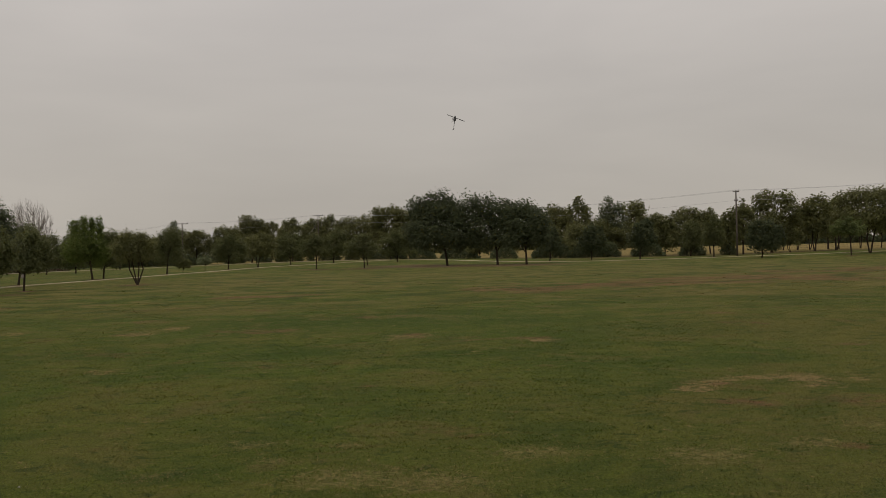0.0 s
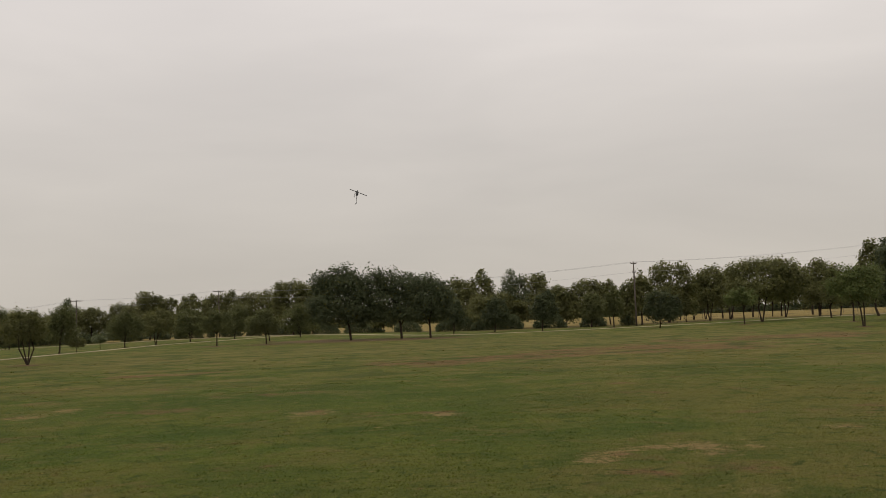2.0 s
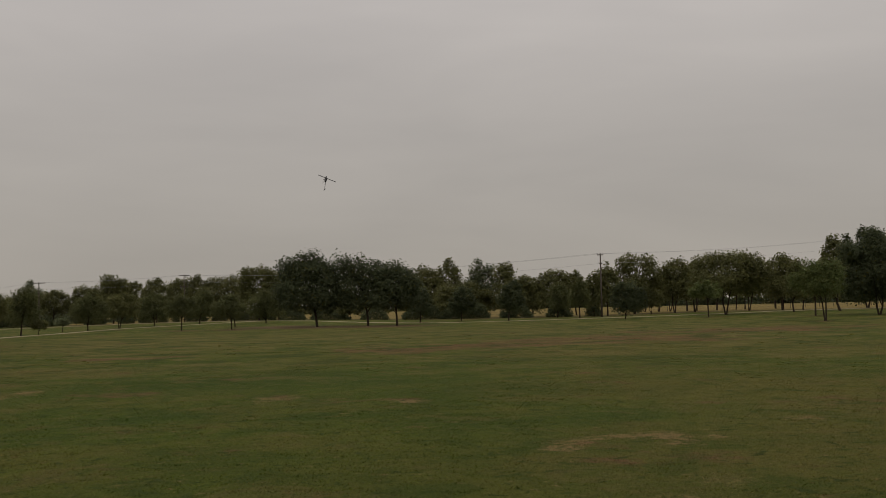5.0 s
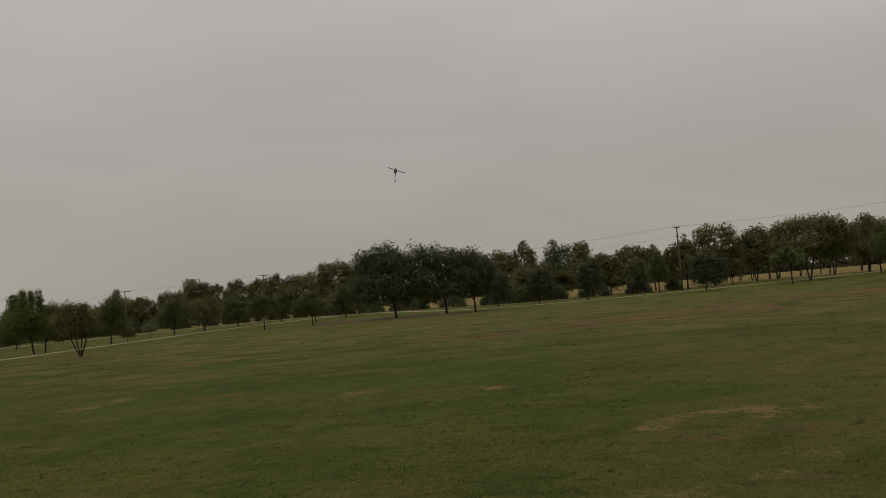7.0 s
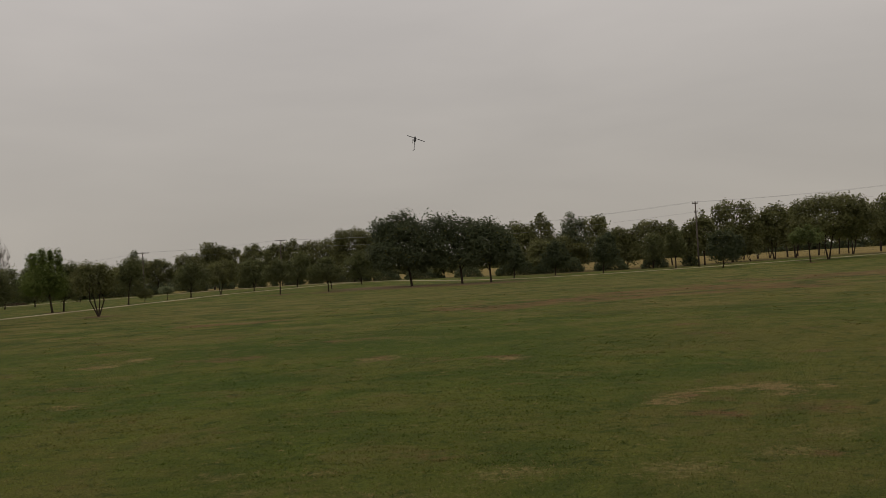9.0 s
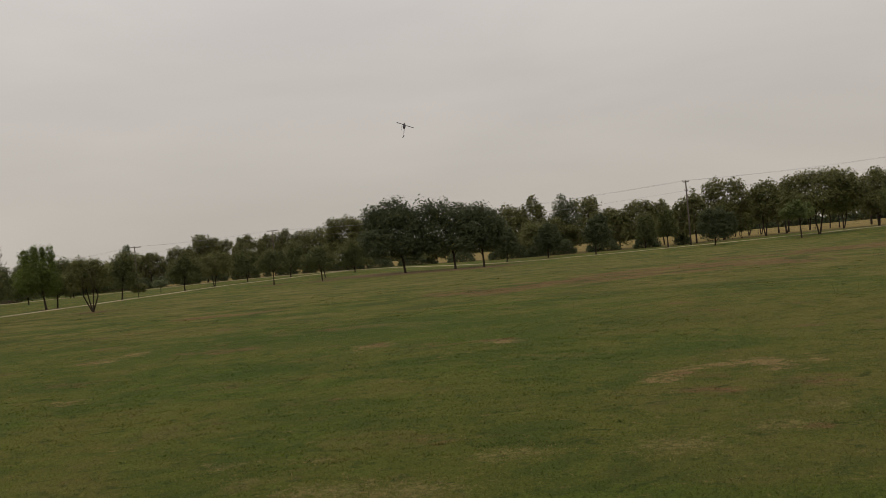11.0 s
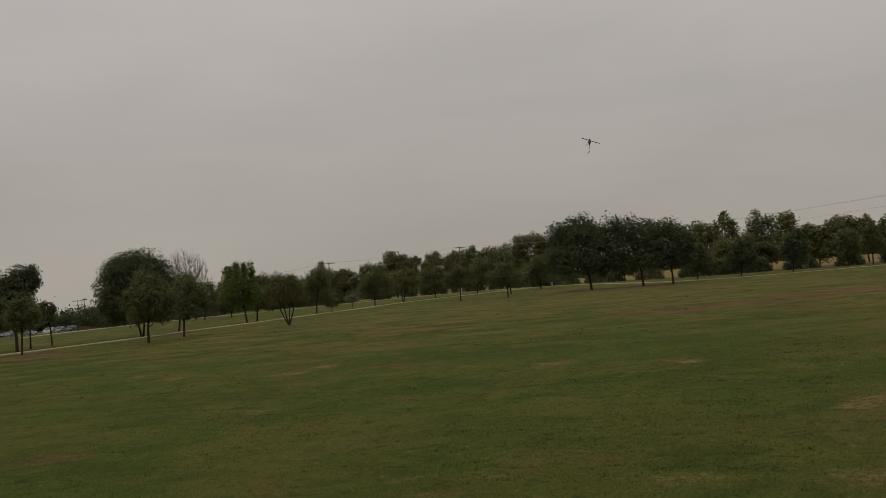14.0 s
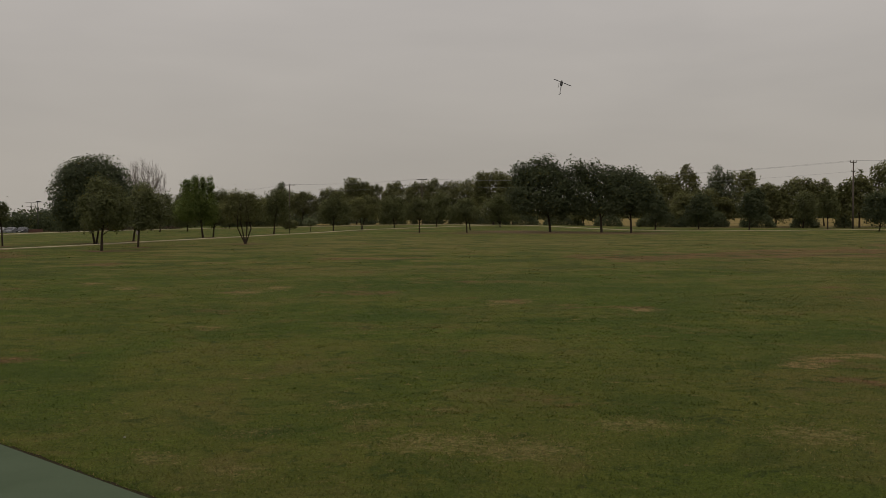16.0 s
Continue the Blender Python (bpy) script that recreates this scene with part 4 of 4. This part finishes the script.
# ---- overhead line ----
def utility_pole(az, dist, height, arms, label):
    x, y = math.sin(radians(az)) * dist, math.cos(radians(az)) * dist
    z = ground_z(x, y)
    root = tagged(empty("utility_pole", x, y, z, -az), label, "utility pole", "poles of the overhead line")
    bm = bmesh.new()
    tube(bm, [(0, 0, -0.3), (0, 0, height * 0.5), (0, 0, height)], [0.14, 0.12, 0.09], 10)
    part("pole", bm, POLE_WOOD, root, smooth=True)
    for drop, width in arms:
        bm = bmesh.new()
        box(bm, 0, -0.13, height - drop, width, 0.11, 0.13, 0.012)
        arm = part("crossarm", bm, POLE_WOOD, root)
        for s in (-0.46, 0.46) + ((0.0,) if drop < 0.3 else ()):
            bm = bmesh.new()
            tube(bm, [(s * width, -0.13, height - drop + 0.06), (s * width, -0.13, height - drop + 0.16), (s * width, -0.13, height - drop + 0.30)], [0.035, 0.06, 0.04], 8)
            part("insulator", bm, CERAMIC, arm, "grey ceramic insulator")
    return Vector((x, y, z + height))


def wire(a, b, sag, label):
    bm = bmesh.new()
    n = 28
    pts = [a.lerp(b, i / n) - Vector((0, 0, 4 * sag * (i / n) * (1 - i / n))) for i in range(n + 1)]
    tube(bm, pts, [0.012] * (n + 1), 5)
    tagged(part("overhead_wire", bm, WIRE, None, label), category="wire", group="wires of the overhead line")


P_R = utility_pole(22.11, 159.6, 9.9, ((0.25, 0.9), (1.6, 0.5)), "brown wooden utility pole between trees by the path")
P_2 = utility_pole(-0.99, 237.8, 10.7, ((0.2, 2.4), (2.6, 1.8)), "brown wooden utility pole with two crossarms behind trees")
P_1 = utility_pole(-8.38, 237.2, 9.7, ((0.2, 2.6),), "brown wooden utility pole with one crossarm behind trees")
P_0 = utility_pole(-21.83, 328.1, 6.8, ((0.2, 3.0), (1.4, 2.6)), "far brown utility pole with two crossarms")
P_S = utility_pole(36.3, 194.0, 12.7, ((0.25, 0.9), (1.6, 0.5)), "brown wooden utility pole behind large trees")
P_T = utility_pole(53.15, 191.7, 12.0, ((0.25, 0.9), (1.6, 0.5)), "brown wooden utility pole at the end of the tree row")
LINE = "thin grey overhead power line wire"
for a, b, s in ((P_R, P_2, 1.3), (P_2, P_1, 0.4), (P_1, P_0, 1.5), (P_S, P_R, 0.6), (P_T, P_S, 1.0)):
    for drop, side in ((0.0, -0.4), (0.05, 0.4), (1.55, 0.2)):
        d = Vector((side, 0, -drop))
        wire(a + d, b + d, s, LINE)


# ---- car park ----
def lamp_post(x, y, h):
    root = tagged(empty("lamp_post", x, y, ground_z(x, y), 15), "dark steel car park lamp post with a flat head", "lamp post")
    bm = bmesh.new()
    tube(bm, [(0, 0, -0.1), (0, 0, h * 0.5), (0, 0, h)], [0.09, 0.075, 0.06], 8)
    part("post", bm, STEEL_DARK, root, smooth=True)
    bm = bmesh.new()
    tube(bm, [(0, 0, -0.05), (0, 0, 0.5)], [0.24, 0.24], 12)
    part("footing", bm, CONCRETE, root, "concrete footing")
    bm = bmesh.new()
    box(bm, 0.15, 0, h + 0.08, 0.8, 0.4, 0.2, 0.05)
    head = part("lamp_head", bm, STEEL_DARK, root)
    bm = bmesh.new()
    box(bm, 0.15, 0, h - 0.03, 0.6, 0.3, 0.03)
    part("lens", bm, LAMP_GLASS, head, "pale lamp lens")


lamp_post(-74.0, 187.8, 6.5)


def make_car(name, label, body_paint, van=False):
    """A car along x, its front at +x, standing on z = 0."""
    root = tagged(empty(name, 0, 0, 0), label, "car", "parked cars")
    roof, belt = (1.78, 1.05) if van else (1.45, 0.92)
    if van:
        side = ((-2.3, 0.32), (-2.34, 0.95), (-2.2, 1.1), (-2.05, 1.72), (-1.6, 1.80), (0.35, 1.80), (1.15, 1.12), (2.2, 0.98), (2.36, 0.72), (2.34, 0.32))
    else:
        side = ((-2.25, 0.32), (-2.3, 0.80), (-2.2, 0.95), (-1.55, 1.0), (-0.95, 1.42), (-0.5, 1.46), (0.35, 1.44), (1.05, 0.98), (2.05, 0.84), (2.28, 0.62), (2.26, 0.30))
    bm = bmesh.new()
    rows = []
    for yy, shrink in ((-0.88, 0.05), (-0.80, 0.0), (0.80, 0.0), (0.88, 0.05)):
        rows.append([bm.verts.new((px * (1 - shrink * 0.3), yy * (0.82 if pz > belt + 0.1 else 1.0), pz - (shrink * 0.6 if pz > 0.5 else 0))) for px, pz in side])
    n = len(side)
    for a, b in zip(rows, rows[1:]):
        for k in range(n):
            bm.faces.new((a[k], a[(k + 1) % n], b[(k + 1) % n], b[k]))
    bm.faces.new(rows[0])
    bm.faces.new(rows[-1][::-1])
    bmesh.ops.recalc_face_normals(bm, faces=bm.faces[:])
    body = part("body", bm, body_paint, root)
    for s in (-1, 1):
        bm = bmesh.new()
        lo, hi = belt + 0.06, roof - 0.12
        f0, f1, r0, r1 = (0.95, 0.35, -1.95, -1.85) if van else (0.85, 0.28, -1.25, -0.82)
        q = [(f0, s * 0.845, lo), (f1, s * 0.735, hi), (r1, s * 0.735, hi), (r0, s * 0.845, lo)]
        vs = [bm.verts.new(p) for p in q] + [bm.verts.new((p[0], p[1] - s * 0.05, p[2])) for p in q]
        bm.faces.new(vs[:4])
        for k in range(4):
            bm.faces.new((vs[k], vs[(k + 1) % 4], vs[4 + (k + 1) % 4], vs[4 + k]))
        bmesh.ops.recalc_face_normals(bm, faces=bm.faces[:])
        part("side_window", bm, GLASS_DARK, body, "dark side window")
        bm = bmesh.new()
        box(bm, 0.85, s * 0.97, 1.0, 0.12, 0.18, 0.13, 0.02)
        part("wing_mirror", bm, body_paint, body)
        bm = bmesh.new()
        box(bm, 2.2, s * 0.6, 0.68, 0.12, 0.36, 0.13, 0.02)
        part("headlight", bm, HEAD_CLEAR, body, "clear headlight")
        bm = bmesh.new()
        box(bm, -2.26, s * 0.66, 0.82, 0.10, 0.3, 0.15, 0.02)
        part("tail_light", bm, TAIL_RED, body, "red tail light")
        for xx in (-1.38, 1.38):
            bm = bmesh.new()
            tube(bm, [(xx, s * 0.90, 0.32), (xx, s * 0.92, 0.32), (xx, s * 0.70, 0.32)], [0.28, 0.32, 0.32], 18)
            wheel = part("wheel", bm, TYRE, root, "black tyre")
            bm = bmesh.new()
            tube(bm, [(xx, s * 0.90, 0.32), (xx, s * 0.93, 0.32)], [0.2, 0.19], 14)
            part("rim", bm, RIM, wheel, "silver rim")
    for pts, nm in ((((1.0, 1.04), (0.42, roof - 0.07)) if not van else ((1.1, 1.2), (0.42, roof - 0.05)), "windscreen"),
                    (((-1.5, 1.06), (-1.0, roof - 0.08)) if not van else ((-2.19, 1.2), (-2.08, roof - 0.12)), "rear_window")):
        (xa, za), (xb, zb) = pts
        out = 0.025 if nm == "windscreen" else -0.025
        bm = bmesh.new()
        vs = [bm.verts.new((xx + out + o, yy, zz + 0.02)) for o in (0, -out) for xx, yy, zz in ((xa, -0.7, za), (xa, 0.7, za), (xb, 0.6, zb), (xb, -0.6, zb))]
        bm.faces.new(vs[:4])
        for k in range(4):
            bm.faces.new((vs[k], vs[(k + 1) % 4], vs[4 + (k + 1) % 4], vs[4 + k]))
        part(nm, bm, GLASS_DARK, body, "dark glass")
    for xx in (-2.30, 2.29):
        bm = bmesh.new()
        box(bm, xx, 0, 0.5, 0.03, 0.5, 0.12, 0.005)
        part("plate", bm, PLATE, body, "blank white number plate")
    return root


WHITE, SILVER = paint("car_paint_white", (0.30, 0.30, 0.29)), paint("car_paint_silver", (0.14, 0.147, 0.155))
DARKCAR, BLUEGREY = paint("car_paint_black", (0.03, 0.03, 0.034)), paint("car_paint_blue_grey", (0.12, 0.13, 0.15))


def place_car(name, label, color, x, y, turn, van=False):
    car = make_car(name, label, color, van)
    car.matrix_basis = pose(x, y, ground_z(x, y) + 0.022, 0, 0, turn)


def facing(bearing, dist, off):
    """Place and heading of a car at a bearing and distance, turned off the line of sight."""
    a = radians(bearing)
    return math.sin(a) * dist, math.cos(a) * dist, math.degrees(math.atan2(-math.cos(a), -math.sin(a))) + off


place_car("car", "white parked sedan in the car park", WHITE, *facing(-26.45, 236.8, 18))
place_car("car", "dark parked sedan in the shade of trees", DARKCAR, *facing(-25.85, 240.3, 10))
place_car("car", "grey parked sedan in the shade of trees", BLUEGREY, *facing(-25.29, 243.8, -14))
place_car("car", "silver parked sedan behind the lawn's edge", SILVER, *facing(-24.26, 241.9, 16))
place_car("car", "white parked sedan behind the lawn's edge", WHITE, *facing(-23.32, 240.1, -16))
place_car("car", "silver parked car behind the lawn's edge", SILVER, *facing(-22.81, 242.5, -20))
place_car("car", "black parked sedan near the lamp post", DARKCAR, *facing(-22.25, 244.8, -18))
place_car("car", "silver sedan far across the car park", SILVER, -62.0, 291.1, 10)
place_car("car", "silver car parked by the far road", SILVER, 318.0, 456.0, -20)


def bed_edge():
    bm = bmesh.new()
    ribbon(bm, smooth_line(((-65.9, 163.6), (-65.2, 164.4), (-64.5, 165.4)), 1.0), 0.5, 0.5, 1.2)
    tagged(part("low_wall", bm, BRICK_RED, None, "low reddish brick wall at the car park's edge"), category="low wall", kind="structure")


bed_edge()


# ---- wire fence of the dry field ----
def fence():
    root = tagged(empty("field_fence", 0, 0, 0), "thin steel post and wire fence along the dry field", "fence")
    line = smooth_line(((46, 191.1), (66, 183.4), (86, 178.9), (110, 181.1), (140, 195.6), (180, 217.8)), 5.0)
    post = bmesh.new()
    tube(post, [(0, 0, -0.2), (0, 0, 1.35)], [0.035, 0.03], 6)
    first = part("post", post, STEEL_DARK, root)
    for i, p in enumerate(line):
        ob = first if i == 0 else first.copy()
        if i:
            scene.collection.objects.link(ob)
        ob.matrix_basis = pose(p.x, p.y, ground_z(p.x, p.y))
    for z in (0.35, 0.75, 1.2):
        bm = bmesh.new()
        tube(bm, [(p.x, p.y, ground_z(p.x, p.y) + z) for p in line], [0.01] * len(line), 4)
        part("wire", bm, STEEL_DARK, root)


fence()


# ---- far woods ----
def woods(name, label, line, depth, h, count, seed, material, leaf=0.6, per=60, low=0.0):
    rng = np.random.default_rng(seed)
    pts = smooth_line(line, 4.0)
    idx = rng.integers(0, len(pts), count // per)
    heads = np.array([(pts[i].x + rng.normal() * 2, pts[i].y + rng.uniform(0, depth), h * rng.uniform(0.1, 0.95) * (0.72 + 0.35 * noise.noise(Vector((pts[i].x * 0.05, seed, 0))))) for i in idx])
    at = heads[rng.integers(0, len(heads), count)] + rng.normal(size=(count, 3)) * (1.3, 1.3, 0.8)
    at[:, 2] = np.abs(at[:, 2]) - low
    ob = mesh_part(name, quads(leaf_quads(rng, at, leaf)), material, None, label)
    tagged(ob, category="woods", kind="stuff")


woods("far_woods", "low dark line of far trees beyond the car park", ((-190, 211.1), (-140, 238.9), (-95, 266.7), (-55, 291.1), (-20, 300)), 14, 6.4, 48000, 3, LEAF_DARK, 0.5, 110, low=1.3)
woods("undergrowth", "low dark undergrowth behind the car park", ((-120, 251.1), (-98, 264.5), (-70, 273.4), (-52, 277.8)), 4, 3.6, 14000, 9, LEAF_DARK, 0.4, 140, low=1.3)
woods("far_hedgerow", "far dark hedgerow beyond the dry field", ((-30, 466.7), (40, 455.6), (140, 422.3), (260, 366.7), (380, 288.9)), 12, 9.0, 46000, 4, LEAF_ROW, 0.9)
woods("far_hedgerow", "far dark hedgerow beyond the dry field", ((120, 426.7), (200, 394.5), (290, 346.7), (380, 284.5)), 8, 6.0, 30000, 10, LEAF_DARK, 0.9, 150)


def thicket(az_from, az_to, far_from, far_to, h, seed, material=LEAF_DARK, label="low dark undergrowth beneath the tree row"):
    """A low dense bank of brush between two bearings, with an uneven top."""
    rng = np.random.default_rng(seed)
    across = radians(az_to - az_from) * (far_from + far_to) / 2
    n = int(np.clip(across * h * 190, 500, 22000))
    t = rng.random(n)
    a, far = np.radians(az_from + (az_to - az_from) * t) + rng.normal(size=n) * 0.0012, far_from + (far_to - far_from) * t + rng.uniform(-1.6, 1.6, n)
    top = h * np.array([0.75 + 0.45 * noise.noise(Vector((q * across * 0.45, seed, 0))) + 0.2 * noise.noise(Vector((q * across * 1.7, seed, 5))) for q in t])
    top = np.maximum(top * np.sin(math.pi * np.clip(t, 0.02, 0.98)) ** 0.4, 0.25)
    x, y = np.sin(a) * far, np.cos(a) * far
    at = np.stack([x, y, rise(x, y) + top * rng.random(n) ** 0.8], 1)
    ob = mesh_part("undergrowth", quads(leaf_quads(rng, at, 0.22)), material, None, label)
    tagged(ob, category="undergrowth", kind="stuff")


for i, row in enumerate(((-12.0, -7.1, 240, 246, 2.6), (-6.1, -5.1, 246, 250, 3.0), (-4.35, -3.7, 250, 250, 2.8), (-3.3, -1.95, 250, 249, 2.8), (-1.6, -1.3, 249, 249, 2.0), (-0.85, 0.18, 248, 246, 2.8),
                         (0.52, 1.2, 246, 246, 2.8), (1.55, 3.9, 246, 230, 2.8), (4.2, 5.5, 226, 220, 3.0), (5.9, 8.0, 216, 205, 2.8), (8.7, 10.1, 200, 192, 2.8), (11.0, 13.2, 186, 182, 3.4),
                         (13.0, 15.8, 182, 178, 3.6), (16.5, 18.2, 176, 172, 3.2), (19.1, 20.4, 170, 168, 2.6), (21.3, 22.0, 168, 166, 2.6))):
    thicket(*row, 40 + i)
thicket(-22.0, -14.3, 182, 214, 1.0, 70, LEAF_RUST, "low reddish brown shrubs along the far path")


# ---- model helicopter in the air ----
def helicopter():
    root = tagged(empty("model_helicopter", 0, 0, 0), "small dark radio-controlled helicopter with two blades in the air", "model helicopter")
    bm = bmesh.new()
    bmesh.ops.create_uvsphere(bm, u_segments=20, v_segments=12, radius=1.0)
    for v in bm.verts:
        t = (v.co.x + 1) / 2
        v.co = Vector((v.co.x * 0.27 + 0.10, v.co.y * 0.075 * (0.55 + 0.75 * math.sin(math.pi * min(1, t * 0.8 + 0.2))), v.co.z * 0.11 * (1.1 - 0.35 * t) - 0.02 * t))
    canopy = part("canopy", bm, CANOPY, root, smooth=True)
    bm = bmesh.new()
    box(bm, 0.12, 0, 0.0, 0.26, 0.158, 0.03, 0.01)
    part("stripe", bm, CANOPY_STRIPE, canopy, "pale stripe along the canopy")
    bm = bmesh.new()
    tube(bm, [(-0.05, 0, 0.0), (-0.45, 0, 0.01), (-0.82, 0, 0.02)], [0.022, 0.018, 0.014], 10)
    boom = part("tail_boom", bm, BOOM, root, smooth=True)
    bm = bmesh.new()
    box(bm, -0.83, 0, 0.05, 0.09, 0.006, 0.20, 0.002)
    part("tail_fin", bm, BLADE, boom)
    bm = bmesh.new()
    box(bm, -0.84, 0.035, 0.02, 0.035, 0.006, 0.28, 0.002)
    part("tail_rotor_blade", bm, BLADE, boom)
    bm = bmesh.new()
    tube(bm, [(0, 0, 0.05), (0, 0, 0.22)], [0.012, 0.010], 8)
    tube(bm, [(0, 0, 0.19), (0, 0, 0.215)], [0.035, 0.03], 10)
    mast = part("rotor_mast", bm, STEEL_DARK, root)
    for s in (-1, 1):
        bm = bmesh.new()
        tube(bm, [(0, s * 0.02, 0.205), (0, s * 0.12, 0.207)], [0.016, 0.014], 8)
        box(bm, 0.0, s * 0.39, 0.21, 0.058, 0.54, 0.008, 0.003)
        part("rotor_blade", bm, BLADE, mast)
        bm = bmesh.new()
        tube(bm, [(0.20, s * 0.10, -0.19), (0.0, s * 0.10, -0.2), (-0.20, s * 0.10, -0.19)], [0.008, 0.009, 0.008], 6)
        tube(bm, [(0.10, s * 0.04, -0.08), (0.10, s * 0.10, -0.2)], [0.007, 0.007], 6)
        tube(bm, [(-0.10, s * 0.04, -0.08), (-0.10, s * 0.10, -0.2)], [0.007, 0.007], 6)
        part("landing_skid", bm, STEEL_DARK, root)
    az, el, dist = 6.8, 7.2, 69
    root.matrix_basis = pose(math.sin(radians(az)) * dist, math.cos(radians(az)) * dist, EYE + math.tan(radians(el)) * dist) @ Euler((radians(38), radians(-58), radians(70))).to_matrix().to_4x4()


helicopter()


# ---- small things and grass near the pad ----
def stone(x, y, size, seed):
    rng = np.random.default_rng(seed)
    bm = bmesh.new()
    bmesh.ops.create_icosphere(bm, subdivisions=2, radius=size)
    for v in bm.verts:
        v.co *= 1 + 0.25 * noise.noise(v.co * (1.5 / size) + Vector((seed, 0, 0)))
        v.co.z *= 0.6
    ob = part("stone", bm, STONE, None, "small pale stone lying in the grass", True)
    ob.matrix_basis = pose(x, y, 0.03, 0, 0, rng.uniform(0, 360))
    tagged(ob, category="stone")


def blades(name, label, xy, length, width, material, seed, lie=0.6):
    rng = np.random.default_rng(seed)
    n = len(xy)
    base = np.stack([xy[:, 0], xy[:, 1], surface(xy[:, 0], xy[:, 1])], 1)
    a = rng.uniform(0, math.tau, n)
    tip = np.stack([np.cos(a) * lie, np.sin(a) * lie, rng.uniform(0.2, 0.7, n)], 1) * (length * rng.uniform(0.6, 1.3, n))[:, None]
    side = np.stack([-np.sin(a), np.cos(a), np.zeros(n)], 1) * (width * rng.uniform(0.6, 1.4, n))[:, None]
    v = np.stack([base - side, base + side, base + tip * 0.6 + side * 0.6, base + tip - side * 0.1], 1)
    ob = mesh_part(name, quads(v), material, None, label)
    tagged(ob, category="grass", kind="stuff")


def turf(name, label, xy, size, tall, seed):
    """Tufts of mown turf: one leaning fan of blades each, in the lawn's own colours."""
    rng = np.random.default_rng(seed)
    n = len(xy)
    base = np.stack([xy[:, 0], xy[:, 1], surface(xy[:, 0], xy[:, 1]) - 0.004], 1)
    a = rng.uniform(0, math.tau, n)
    size = size * rng.uniform(0.5, 1.5, n)
    side = np.stack([np.cos(a), np.sin(a), np.zeros(n)], 1) * size[:, None]
    up = np.stack([rng.normal(size=n) * 0.7, rng.normal(size=n) * 0.7, np.ones(n) * 0.9], 1) * (tall * rng.uniform(0.4, 1.5, n))[:, None]
    v = np.stack([base - side, base + side, base + side * 0.5 + up * rng.uniform(0.5, 1.0, (n, 1)), base - side * 0.6 + up], 1)
    me = quads(v)
    lay_patches(me, np.repeat(xy[:, 0], 4), np.repeat(xy[:, 1], 4))
    tagged(mesh_part(name, me, TURF_BLADE, None, label), category="grass", kind="stuff")


def on_lawn(xy):
    """True where a place is on the lawn and off the pad."""
    off = (xy[:, 0] + 4.50) * -0.6920 + (xy[:, 1] - 11.05) * -0.7219
    return off < -0.04


def scatter_grass():
    rng = np.random.default_rng(11)
    n = 400000
    r = 7.0 + 95.0 * rng.random(n) ** 2.4
    a = np.radians(rng.uniform(-34, 42, n))
    xy = np.stack([np.sin(a) * r, np.cos(a) * r], 1)
    xy = xy[on_lawn(xy)]
    far = np.hypot(xy[:, 0], xy[:, 1])
    turf("grass", "short mown green grass with straw tips", xy, 0.0022 + 0.00018 * far, 0.026 * np.clip((104 - far) / 75, 0.0, 1), 12)
    # coarser clumps, in drifts
    u = rng.random(7000)
    r = 1 / (1 / 95 + u * (1 / 13 - 1 / 95))
    a = np.radians(rng.uniform(-34, 42, 7000))
    mid = np.stack([np.sin(a) * r, np.cos(a) * r], 1)
    mid = mid[np.array([noise.noise(Vector((x * 0.16, y * 0.10, 3))) > rng.normal() * 0.22 for x, y in mid])]
    xy = np.repeat(mid, 9, 0)
    far = np.hypot(xy[:, 0], xy[:, 1])
    xy = xy + rng.normal(size=xy.shape) * (0.10, 0.05) * (0.5 + far / 45)[:, None]
    keep = on_lawn(xy)
    turf("grass", "coarser dark clumps of grass in the mown lawn", xy[keep], 0.0045 + 0.0005 * far[keep], 0.017 + 0.0003 * far[keep], 15)
    spots = []
    for cx, cy, rx, ry, turn in DRY + WORN:
        m = int(1100 * rx * ry) + 120
        u = rng.normal(size=(m, 2)) * (rx * 0.7, ry * 0.7)
        c, s = math.cos(radians(turn)), math.sin(radians(turn))
        spots.append(np.stack([cx + u[:, 0] * c - u[:, 1] * s, cy + u[:, 0] * s + u[:, 1] * c], 1))
    xy = np.concatenate(spots)
    blades("dry_grass", "dry straw-coloured grass in worn patches", xy[on_lawn(xy)], 0.030, 0.0032, STRAW_BLADE, 13, 1.2)
    t = rng.uniform(-14, 14, 9000)
    w = np.abs(rng.normal(size=9000)) * 0.07 + 0.06
    xy = np.stack([-4.50 + 0.7219 * t + 0.6920 * w, 11.05 - 0.6920 * t + 0.7219 * w], 1)
    blades("grass_edge", "longer grass fringe along the pad", xy, 0.045, 0.005, GRASS_BLADE, 14)


scatter_grass()
stone(-3.64, 11.82, 0.016, 1)
